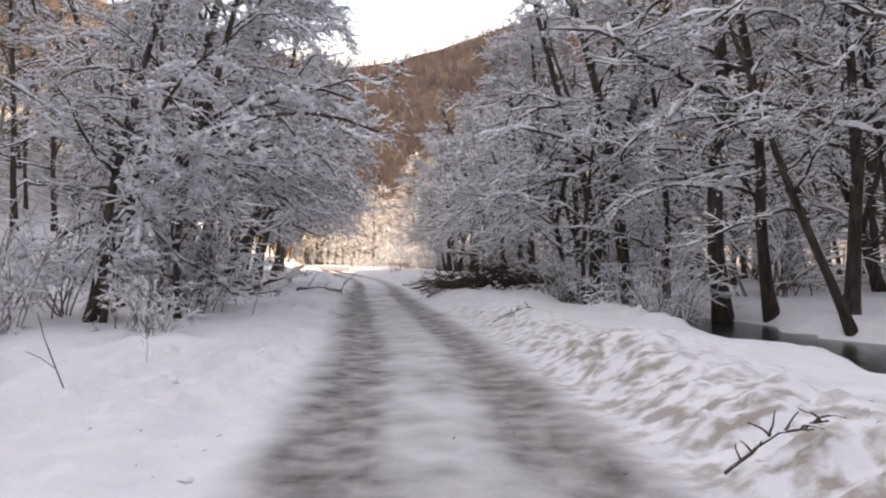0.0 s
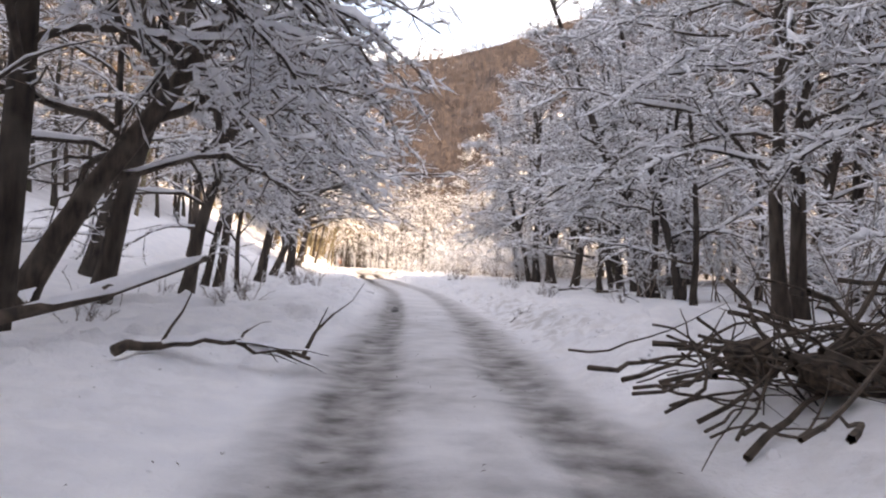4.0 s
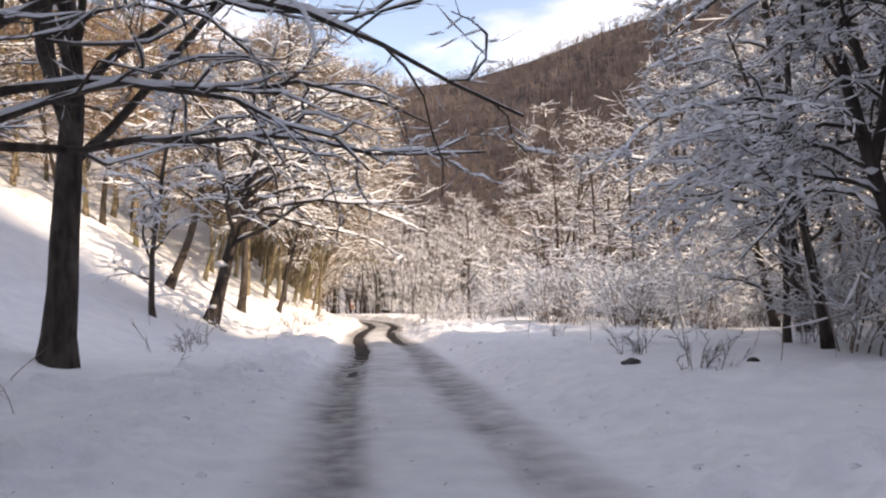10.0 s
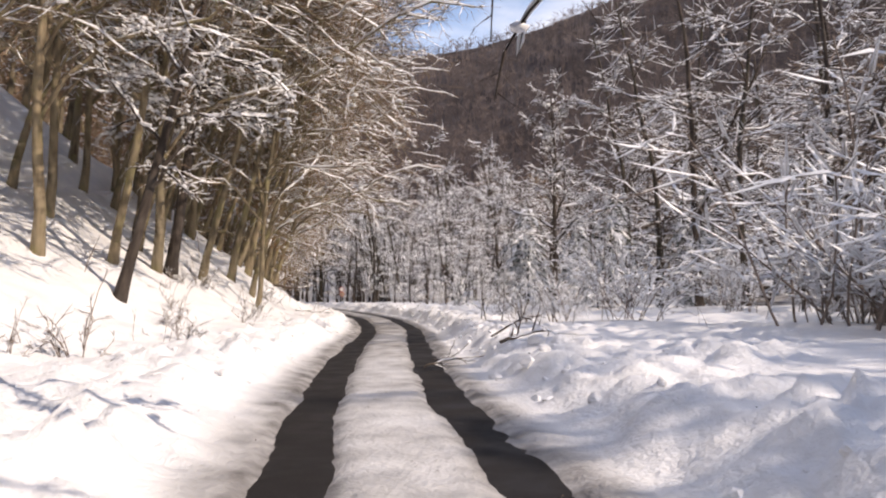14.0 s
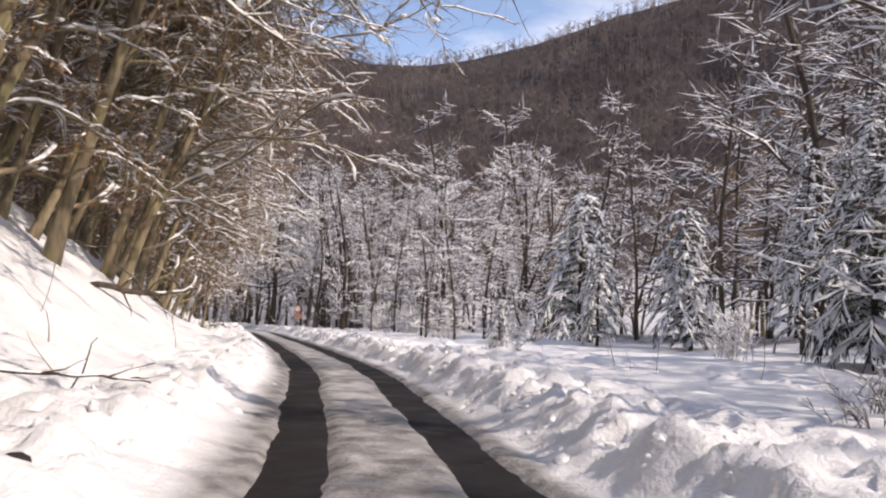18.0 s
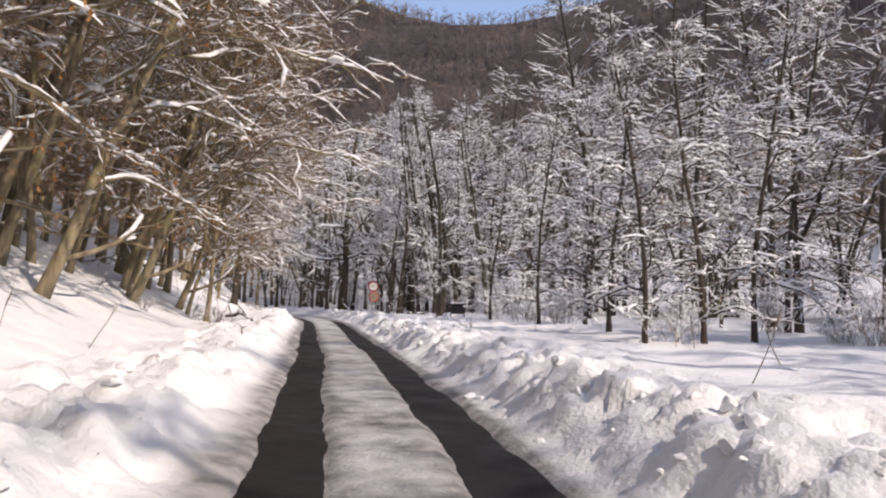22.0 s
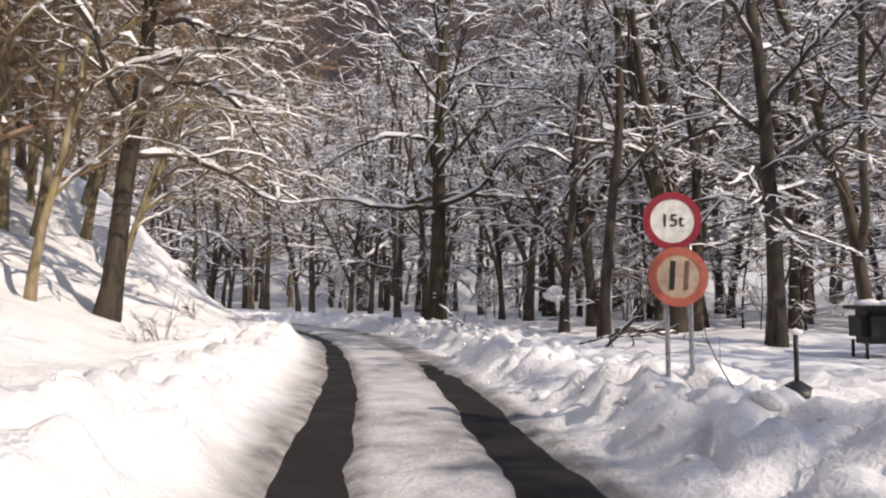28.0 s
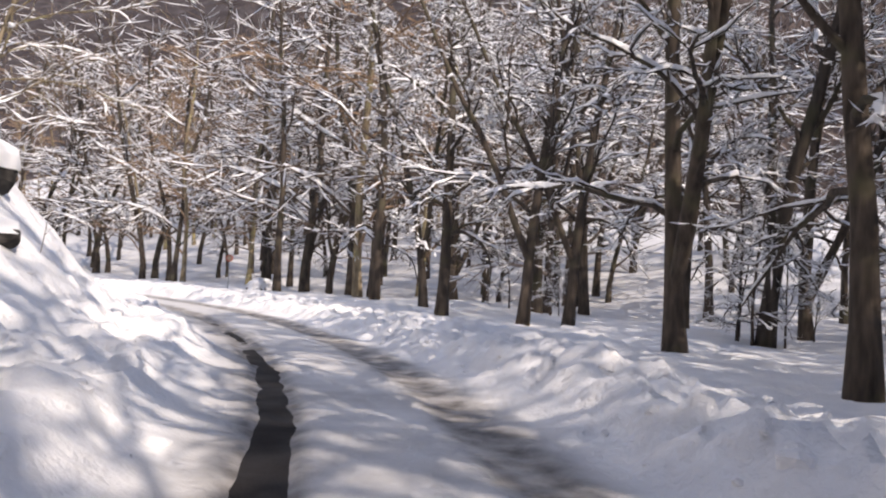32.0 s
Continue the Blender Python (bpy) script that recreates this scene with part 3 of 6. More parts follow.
class Mass:
    """Gathers tubes and ridges into one mesh."""

    def __init__(self):
        self.v, self.f = [], []

    def tube(self, p, r, sides, cap=False):
        n = len(p)
        dirs = np.gradient(p, axis=0)
        dirs /= np.linalg.norm(dirs, axis=1)[:, None] + 1e-9
        ref = np.where(np.abs(dirs[:, 2:3]) > 0.9, [[1.0, 0, 0]], [[0, 0, 1.0]])
        u = np.cross(dirs, ref)
        u /= np.linalg.norm(u, axis=1)[:, None] + 1e-9
        if sides > 3:
            for i in range(1, n):
                w = u[i - 1] - dirs[i] * (u[i - 1] @ dirs[i])
                u[i] = w / (np.linalg.norm(w) + 1e-9)
        w = np.cross(dirs, u)
        a = np.arange(sides) * 2 * math.pi / sides
        ring = (p[:, None, :] + r[:, None, None] * (np.cos(a)[None, :, None] * u[:, None, :] + np.sin(a)[None, :, None] * w[:, None, :])).reshape(-1, 3)
        o = len(self.v)
        self.v.extend(ring.tolist())
        for i in range(n - 1):
            for k in range(sides):
                q = o + i * sides
                k2 = (k + 1) % sides
                self.f.append((q + k, q + k2, q + sides + k2, q + sides + k))
        if cap:
            self.f.append(tuple(range(o + sides - 1, o - 1, -1)))
            self.f.append(tuple(range(o + (n - 1) * sides, o + n * sides)))

    def ridge(self, p, r, wide, tall):
        """A ridge of snow lying on a branch: closed bottom, three rails."""
        n = len(p)
        dirs = np.gradient(p, axis=0)
        side = np.stack([dirs[:, 1], -dirs[:, 0], 0 * dirs[:, 0]], 1)
        side /= np.linalg.norm(side, axis=1)[:, None] + 1e-6
        end = 0.35 + 1.15 * hash2(np.arange(n), np.full(n, len(self.v)), 3)
        end[0] = end[-1] = 0.2
        w = (wide * end)[:, None]
        top = p + np.stack([0 * r, 0 * r, r * 0.7 + tall * end], 1)
        low = p + np.stack([0 * r, 0 * r, r * 0.25], 1)
        rows = [low - side * w, top, low + side * w]
        if r[0] > 0.018:
            mid = low + (top - low) * 0.72
            rows = [rows[0], mid - side * w * 0.8, top, mid + side * w * 0.8, rows[2]]
        m = len(rows)
        rails = np.stack(rows, 1).reshape(-1, 3)
        o = len(self.v)
        self.v.extend(rails.tolist())
        for i in range(n - 1):
            q = o + m * i
            for j in range(m - 1):
                self.f.append((q + j, q + j + 1, q + m + j + 1, q + m + j))

    def spike(self, a, b_, r):
        """A tapered twig from a to b_."""
        d = b_ - a
        u = np.array([d[1], -d[0], 0.0])
        k = math.sqrt(u[0] * u[0] + u[1] * u[1])
        u = u / k if k > 1e-6 else np.array([1.0, 0, 0])
        o = len(self.v)
        self.v.extend([(a + u * r).tolist(), (a - u * r * 0.5 + (0, 0, r * 0.8)).tolist(), (a - u * r * 0.5 - (0, 0, r * 0.8)).tolist(), b_.tolist()])
        self.f.extend([(o, o + 1, o + 3), (o + 1, o + 2, o + 3)])

    def drift(self, a, b_, r, wide, tall):
        """A sliver of snow on a twig."""
        d = b_ - a
        u = np.array([d[1], -d[0], 0.0])
        k = math.sqrt(u[0] * u[0] + u[1] * u[1])
        u = u / k if k > 1e-6 else np.array([1.0, 0, 0])
        m = a + d * 0.5
        lift = (0, 0, r + tall)
        o = len(self.v)
        self.v.extend([(a + lift).tolist(), (m - u * wide).tolist(), (b_ + lift).tolist(), (m + u * wide).tolist()])
        self.f.extend([(o, o + 2, o + 1), (o, o + 3, o + 2)])

    def sliver(self, a, b_, r):
        """The cheapest twig, for trees far off: one upright blade."""
        o = len(self.v)
        self.v.extend([(a - (0, 0, r)).tolist(), (a + (0, 0, r)).tolist(), b_.tolist()])
        self.f.append((o, o + 1, o + 2))

    def nub(self, rng, c, size):
        """A small uneven pad of snow."""
        o = len(self.v)
        a = rng.random() * 1.57
        ca, sa = math.cos(a) * size, math.sin(a) * size
        k = 0.6 + 0.8 * rng.random(5)
        x, y, z = float(c[0]), float(c[1]), float(c[2])
        self.v.extend([(x + ca * k[0], y + sa * k[0], z), (x - sa * k[1], y + ca * k[1], z), (x - ca * k[2], y - sa * k[2], z), (x + sa * k[3], y - ca * k[3], z),
                       (x, y, z + size * 0.75 * k[4]), (x, y, z - size * 0.4)])
        for i in range(4):
            j = (i + 1) % 4
            self.f.extend([(o + i, o + j, o + 4), (o + j, o + i, o + 5)])

    def blob(self, rng, c, size):
        o = len(self.v)
        sx_, sy_, sz_ = 0.8 + 0.9 * rng.random(), 0.8 + 0.9 * rng.random(), 0.5 + 0.3 * rng.random()
        for v in BALL:
            k = size * (0.6 + 0.75 * rng.random())
            self.v.append((c[0] + v[0] * k * sx_, c[1] + v[1] * k * sy_, c[2] + v[2] * k * sz_))
        self.f.extend(tuple(o + i for i in fc) for fc in BALL_F)




def wander(rng, p, d, length, n, droop=0.0, wob=0.15):
    """A crooked line from p: droop bends it down (or up, below nought)."""
    d = np.array(d, float)
    d /= np.linalg.norm(d)
    pts = [np.array(p, float)]
    step = length / n
    for _ in range(n):
        pts.append(pts[-1] + d * step)
        d = d + rng.normal(0, wob, 3) + np.array([0, 0, -droop / n])
        d /= np.linalg.norm(d)
    return np.array(pts)


def along(p, t):
    x = t * (len(p) - 1)
    i = min(int(x), len(p) - 2)
    return p[i] + (p[i + 1] - p[i]) * (x - i), p[i + 1] - p[i]


def snow_on(mass, rng, p, r, wide, tall, chance=0.8):
    """Snow on the stretches of a branch that are not too steep."""
    flat = np.abs(np.diff(p[:, 2])) / (np.linalg.norm(np.diff(p, axis=0), axis=1) + 1e-6) < 0.80
    i = 0
    while i < len(flat):
        if flat[i] and rng.random() < chance:
            j = i
            while j + 1 < len(flat) and flat[j + 1] and rng.random() < 0.78:
                j += 1
            k = 0.65 + 0.7 * rng.random()
            mass.ridge(p[i:j + 2], r[i:j + 2], (wide * k + 0.6 * r[i:j + 2]), tall * k)
            i = j + 1
        else:
            i += 1


def grow(name, label, seed, H=11.0, r0=0.17, lean=(0, 0), bow=0.0, forks=0, fork_at=0.4, n_limb=12, low=0.28, reach=4.0, rise=35, droop=0.7,
         bias=(0, 0), subs=7, twigs=5, twig=0.55, snow=0.035, snow_chance=0.8, bark_mat=None, twig_mat=None, leaves=0, top_taper=0.25, split=True,
         clumps=0, category="tree", group="", trunk_snow=0.0, sub_len=0.42, thick=1.0, twig_snow=0.9, segs=9, clear=0.0, limb_r=0.45, kink=0.21, pads=2):
    """A bare broadleaf tree: trunk, limbs, twigs and the snow that lies on them."""
    rng = np.random.default_rng(seed)
    root = thing(name, label, category, group)
    trunk, fine, white, dry = Mass(), Mass(), Mass(), Mass()
    base = wander(rng, (0, 0, -0.35), (lean[0], lean[1], 1), H, 12, -bow, 0.05)
    rad = r0 * np.linspace(1.0, top_taper, 13) ** 0.9
    rad[0] *= 1.5
    rad[1] *= 1.08
    trunk.tube(base, rad, 9, True)
    stems = [(base, rad, low)]
    for k in range(forks):
        p0, dd_ = along(base, fork_at * (0.85 + 0.3 * rng.random()))
        a = rng.random() * 6.28 if k else math.atan2(-lean[1], -lean[0]) + rng.normal(0, 0.4)
        f_ = wander(rng, p0, dd_ / np.linalg.norm(dd_) + np.array([math.cos(a), math.sin(a), 0]) * 0.5, H * (1 - fork_at) * (0.75 + 0.3 * rng.random()), 9, -0.35, 0.06)
        fr = r0 * 0.68 * np.linspace(1, 0.25, 10)
        trunk.tube(f_, fr, 7)
        stems.append((f_, fr, 0.15))
    if trunk_snow:
        for p_, r_, _ in stems:
            for i in range(1, len(p_) - 1):
                if rng.random() < trunk_snow:
                    a = rng.random() * 6.28
                    white.blob(rng, p_[i] + np.array([math.cos(a), math.sin(a), 0.4 * rng.random()]) * r_[i] * 0.8, 0.05 + 0.5 * r_[i])
    mesh_part("trunk", trunk.v, trunk.f, bark_mat, root)
    turn = rng.random() * 6.28
    ba, bs = math.atan2(bias[1], bias[0]), math.hypot(*bias)
    bark_rest = Mass()
    for p_, r_, lo in stems:
        count = n_limb if p_ is base else max(3, n_limb // 2)
        for k in range(count):
            t = lo + (0.97 - lo) * (k + rng.random() * 0.8) / count
            o, up = along(p_, t)
            turn += 2.4 + rng.normal(0, 0.3)
            a = turn
            if bs and rng.random() < bs:
                a = ba + rng.normal(0, 0.65)
            size = reach * (1.12 - 0.72 * (t - lo) / (1 - lo)) * (0.7 + 0.5 * rng.random())
            el = radians(rise + rng.normal(0, 12) + 26 * t)
            line = wander(rng, o, (math.cos(a) * math.cos(el), math.sin(a) * math.cos(el), math.sin(el)), size, segs, droop * (1.1 - 0.6 * t), kink)
            if clear:
                line[:, 2] += max(0.0, (clear * (line[:, 0] - 2.0) + 0.8 - line[:, 2]).max()) * np.linspace(0, 1, len(line))
            lr = np.interp(t, np.linspace(0, 1, len(r_)), r_) * limb_r * np.linspace(1, 0.16, segs + 1) + 0.006
            limb = Mass() if split else bark_rest
            limb.tube(line, lr, 5 if split else 4)
            snow_on(white, rng, line, lr, snow * 0.5, snow * 1.6, snow_chance)
            for j in range(subs):
                u = 0.22 + 0.75 * (j + rng.random()) / subs
                o2, d2 = along(line, u)
                d2 = d2 / np.linalg.norm(d2)
                flank = np.cross(d2, (0, 0, 1)) * (1 if j % 2 else -1)
                way = d2 * 0.75 + flank * (0.5 + 0.5 * rng.random()) + np.array([0, 0, rng.normal(0.12, 0.25)])
                s2 = size * sub_len * (1.15 - 0.75 * u) * (0.7 + 0.6 * rng.random())
                bits = 5 if split else 3
                sub = wander(rng, o2, way, s2, bits, droop * 0.5, 0.34)
                sr = np.interp(u, np.linspace(0, 1, segs + 1), lr) * 0.5 * np.linspace(1, 0.25, bits + 1) + 0.004
                if clear:
                    sub[:, 2] += max(0.0, (clear * (sub[:, 0] - 2.2) + 0.7 - sub[:, 2]).max()) * np.linspace(0, 1, len(sub))
                if split:
                    limb.tube(sub, sr, 3)
                    snow_on(white, rng, sub, sr, snow * 0.6, snow * 1.1, snow_chance)
                else:
                    fine.spike(sub[0], sub[2], sr[0])
                    fine.sliver(sub[2], sub[3], sr[0] * 0.6)
                    if rng.random() < snow_chance:
                        white.drift(sub[0], sub[1], 0.01, snow, snow)
                    if rng.random() < snow_chance:
                        white.drift(sub[1], sub[2], 0.01, snow, snow)
                for i in range(pads):
                    c, _ = along(sub, 0.999 * rng.random())
                    white.nub(rng, c + (0, 0, 0.01), (0.025 + 0.05 * rng.random() ** 2) * snow / 0.034 * (1 if split else 1.5))
                for i in range(twigs):
                    v = 0.08 + 0.92 * (i + rng.random()) / twigs
                    o3, d3 = along(sub, min(v, 0.999))
                    d3 = d3 / np.linalg.norm(d3)
                    way3 = d3 * 0.6 + np.cross(d3, (0, 0, 1)) * (0.8 if i % 2 else -0.8) * (0.4 + rng.random()) + rng.normal(0, 0.28, 3) - (0, 0, 0.12 * droop)
                    way3 = way3 / np.linalg.norm(way3) * twig * (0.4 + 0.9 * rng.random())
                    if split:
                        elbow = o3 + way3 * 0.5
                        end = elbow + way3 * 0.5 + rng.normal(0, 0.22 * twig, 3)
                        fine.spike(o3, elbow + way3 * 0.12, 0.0075 * thick)
                        fine.spike(elbow, end, 0.005 * thick)
                        if rng.random() < snow_chance * twig_snow:
                            white.drift(o3, elbow, 0.005, snow * 0.45 * (0.5 + rng.random()), snow * 0.6)
                        if rng.random() < snow_chance * twig_snow * 0.8:
                            white.drift(elbow, end, 0.004, snow * 0.4 * (0.5 + rng.random()), snow * 0.6)
                    else:
                        end = o3 + way3
                        fine.sliver(o3, end, 0.008 * thick)
                        if rng.random() < snow_chance * twig_snow:
                            white.drift(o3, end, 0.005, snow * 0.45, snow * 0.75)
                    if leaves and rng.random() < leaves:
                        for q in range(3):
                            c = o3 + (end - o3) * rng.random()
                            e1, e2 = rng.normal(0, 0.012, 3), rng.normal(0, 0.022, 3)
                            e1[2] -= 0.02
                            m_ = len(dry.v)
                            dry.v.extend([(c).tolist(), (c + e1 + e2 * 0.5).tolist(), (c + e1 * 2).tolist(), (c + e1 - e2 * 0.5).tolist()])
                            dry.f.append((m_, m_ + 1, m_ + 2, m_ + 3))
            for j in range(clumps):
                c, _ = along(line, 0.15 + 0.84 * rng.random())
                white.blob(rng, c + np.array([0, 0, 0.05]), 0.04 + 0.075 * rng.random())
            if split:
                mesh_part("limb", limb.v, limb.f, bark_mat, root)
    if not split:
        o = len(fine.v)
        fine.v.extend(bark_rest.v)
        fine.f.extend(tuple(o + i for i in fc) for fc in bark_rest.f)
        mesh_part("crown", fine.v, fine.f, twig_mat, root)
    if split:
        mesh_part("twig_mass", fine.v, fine.f, twig_mat, root, "fine bare twigs")
    if white.v:
        mesh_part("snow_cover", white.v, white.f, SNOW_CAP, root, "snow lying along the branches")
    if dry.v:
        mesh_part("withered_foliage", dry.v, dry.f, DRY_LEAF, root, "withered orange-brown leaves", False)
    return root


def conifer(name, label, seed, H=5.0, spread=1.5, snow=0.06, whorls=13, per=6, group=""):
    """A young needle tree: straight stem, drooping boughs in whorls, heavy snow."""
    rng = np.random.default_rng(seed)
    root = thing(name, label, "conifer", group)
    stem, white, tip = Mass(), Mass(), Mass()
    line = wander(rng, (0, 0, -0.3), (0, 0, 1), H + 0.3, 8, 0, 0.015)
    stem.tube(line, 0.016 * H * np.linspace(1, 0.12, 9), 6)
    mesh_part("trunk", stem.v, stem.f, BARK_DARK, root)
    for w in range(whorls):
        t = 0.14 + 0.84 * (w / whorls) ** 0.95
        bough = Mass()
        for k in range(per):
            a = 6.28 * (k + rng.random() * 0.7) / per + w
            o, _ = along(line, min(0.99, t + rng.normal(0, 0.012)))
            size = spread * (1.04 - t) ** 0.55 * (0.5 + 0.6 * rng.random()) + 0.1
            b_ = wander(rng, o, (math.cos(a), math.sin(a), 0.55), size, 5, 2.6, 0.12)
            br = 0.012 * np.linspace(1, 0.3, 6)
            bough.tube(b_, br, 3)
            snow_on(white, rng, b_, br, snow * 1.2, snow * 1.1, 0.92)
            m_ = max(5, int(size * 13))
            for j in range(m_):
                o2, d2 = along(b_, 0.1 + 0.89 * (j + rng.random() * 0.5) / m_)
                d2 = d2 / np.linalg.norm(d2)
                fl = np.cross(d2, (0, 0, 1)) * (1 if j % 2 else -1)
                end = o2 + (d2 * 0.8 + fl * 0.9 + np.array([0, 0, -0.35 - 0.25 * rng.random()])) * (0.14 + 0.26 * size * rng.random())
                bough.spike(o2, end, 0.024)
                if rng.random() < 0.55:
                    white.drift(o2, end, 0.02, snow * 0.95, snow * 0.8)
        mesh_part("bough_whorl", bough.v, bough.f, NEEDLE, root, "dark drooping needle boughs")
    mesh_part("snow_cover", white.v, white.f, SNOW_CAP, root, "thick snow on the boughs")
    return root


def shrub(name, label, seed, H=2.4, stems=16, snow=0.03, spread=0.5, mat=None, group="", twigs=7):
    rng = np.random.default_rng(seed)
    root = thing(name, label, "shrub", group)
    fine, white, stalk = Mass(), Mass(), Mass()
    for k in range(stems):
        a, tilt = rng.random() * 6.28, spread * (0.2 + rng.random())
        size = H * (0.55 + 0.6 * rng.random())
        line = wander(rng, (rng.normal(0, 0.12 * H), rng.normal(0, 0.12 * H), -0.25), (math.cos(a) * tilt, math.sin(a) * tilt, 1), size, 6, 0.35 + 0.5 * rng.random(), 0.09)
        lr = 0.0032 * H * np.linspace(1.4, 0.5, 7) + 0.003
        stalk.tube(line, lr, 4)
        snow_on(white, rng, line, lr, snow * 0.4, snow * 0.9, 0.7)
        for j in range(twigs):
            o, d2 = along(line, 0.25 + 0.74 * (j + rng.random()) / twigs)
            d2 = d2 / np.linalg.norm(d2)
            tw = wander(rng, o, d2 * 0.7 + rng.normal(0, 0.55, 3), 0.25 * H * (0.4 + 0.8 * rng.random()), 2, 0.7, 0.2)
            fine.tube(tw, np.array([0.007, 0.006, 0.004]), 3)
            snow_on(white, rng, tw, np.full(3, 0.005), snow * 0.45, snow * 0.8, 0.95)
            white.nub(rng, tw[-1], snow * (0.5 + rng.random()))
            for q in range(4):
                o3, d3 = along(tw, 0.2 + 0.79 * rng.random())
                end = o3 + (d3 / np.linalg.norm(d3) + rng.normal(0, 0.6, 3)) * 0.1 * H * (0.5 + rng.random())
                fine.spike(o3, end, 0.005)
                if rng.random() < 0.85:
                    white.drift(o3, end, 0.004, snow * 0.7, snow * 0.8)
    mesh_part("stem_clump", stalk.v, stalk.f, mat or TWIG_DARK, root)["kind"] = "stuff"
    mesh_part("twig_mass", fine.v, fine.f, mat or TWIG_DARK, root, "thin tangled twigs")
    mesh_part("snow_cover", white.v, white.f, SNOW_CAP, root, "snow clinging to the twigs")
    return root


def place(proto, x, y, rot=0.0, size=1.0, lean=(0, 0), sink=0.05):
    """A copy of a plant on the ground; lean: how far it goes sideways for each metre up."""
    turn = Vector((0, 0, 1)).rotation_difference(Vector((lean[0], lean[1], 1))).to_matrix().to_4x4() @ Matrix.Rotation(radians(rot), 4, "Z")
    return copy_thing(proto, Matrix.Translation((x, y, ground_at(x, y) - sink)) @ turn @ Matrix.Scale(size, 4))


def away(root):
    """Removes a pattern that has served its copies."""
    for o in (*root.children_recursive, root):
        bpy.data.objects.remove(o)


def toward_road(x, y):
    """The turn that points a plant's +x to the road."""
    yc, d = beside(x, y)
    k = int(np.abs(ROAD[:, 1] - yc[0]).argmin())
    v = -SIDE[k] if d[0] > 0 else SIDE[k]
    return math.degrees(math.atan2(v[1], v[0]))


# ---- trees ----
A_WOOD = "snow-laden leafless trees of the valley floor"
B_WOOD = "brown leafless trees leaning from the sunny hillside"
C_WOOD = "tall bare trees of the beech wood"
K = dict(bark_mat=BARK_DARK, twig_mat=TWIG_DARK, group=A_WOOD)
valley = [
    grow("broadleaf_tree", "dark leafless tree with snow along every branch, in deep snow", 11, H=12, r0=0.19, lean=(0.12, 0.04), n_limb=17, low=0.34, reach=4.2, rise=18, droop=1.0, subs=9, twigs=11, limb_r=0.38, snow=0.046, trunk_snow=0.2, twig=0.42, twig_snow=1.0, clumps=3, pads=7, **K),
    grow("broadleaf_tree", "forked dark leafless tree with snowy drooping branches", 12, H=13, r0=0.2, lean=(0.24, 0.05), forks=1, fork_at=0.3, n_limb=15, low=0.3, reach=4.2, rise=20, droop=1.1, subs=9, twigs=10, limb_r=0.38, snow=0.046, trunk_snow=0.2, twig=0.42, twig_snow=1.0, clumps=3, pads=7, **K),
    grow("broadleaf_tree", "slender dark leafless tree under fresh snow", 13, H=10, r0=0.11, lean=(-0.1, 0.08), n_limb=14, low=0.14, reach=3.4, rise=18, droop=0.8, subs=8, twigs=10, snow=0.046, twig=0.42, twig_snow=1.0, clumps=3, pads=7, **K),
    grow("broadleaf_tree", "twin-stemmed dark tree with snow-covered crown", 14, H=13, r0=0.19, lean=(-0.12, 0.0), forks=2, fork_at=0.2, n_limb=11, low=0.28, reach=4.8, rise=12, droop=0.9, subs=9, twigs=10, snow=0.046, trunk_snow=0.3, twig=0.42, twig_snow=1.0, clumps=3, pads=7, **K),
]
stout = [
    grow("broadleaf_tree", "thick dark trunk with crooked snowy limbs, in deep snow", 17, H=13, r0=0.22, n_limb=16, low=0.36, reach=4.6, rise=22, droop=0.8, subs=10, twigs=11, limb_r=0.42, snow=0.04, trunk_snow=0.3, twig=0.42, twig_snow=0.85, clumps=4, pads=7, kink=0.2, **K),
    grow("broadleaf_tree", "dark trunk forking into two snowy stems", 18, H=13, r0=0.22, forks=1, fork_at=0.33, n_limb=13, low=0.36, reach=4.4, rise=24, droop=0.9, subs=10, twigs=11, limb_r=0.42, snow=0.04, trunk_snow=0.3, twig=0.42, twig_snow=0.85, clumps=4, pads=7, kink=0.2, **K),
    grow("broadleaf_tree", "slim dark trunk with short snowy branches", 19, H=11, r0=0.13, n_limb=15, low=0.25, reach=3.2, rise=22, droop=0.8, subs=9, twigs=10, snow=0.038, trunk_snow=0.2, twig=0.4, twig_snow=0.85, clumps=3, pads=7, kink=0.2, **K),
]
over = [
    grow("roadside_tree", "leafless tree reaching over the lane, thick with snow", 15, H=12, r0=0.17, lean=(0.16, 0.03), bow=0.1, n_limb=22, low=0.24, reach=5.0, rise=22, droop=1.1, subs=10, twigs=14, twig_snow=1.0, pads=7, twig=0.4, snow=0.046, bias=(0.6, 0), clear=0.62, limb_r=0.33, trunk_snow=0.2, clumps=2, **K),
    grow("roadside_tree", "snow-burdened leafless tree bending towards the lane", 16, H=11, r0=0.15, lean=(0.22, -0.05), bow=0.0, forks=1, fork_at=0.3, n_limb=18, low=0.2, reach=4.6, rise=18, droop=1.15, subs=10, twigs=14, twig_snow=1.0, pads=7, twig=0.4, snow=0.046, bias=(0.55, 0.1), clear=0.62, limb_r=0.33, trunk_snow=0.2, clumps=2, **K),
]
K = dict(bark_mat=BARK_BROWN, twig_mat=TWIG_BROWN, group=B_WOOD, bias=(0.75, 0), clear=0.5)
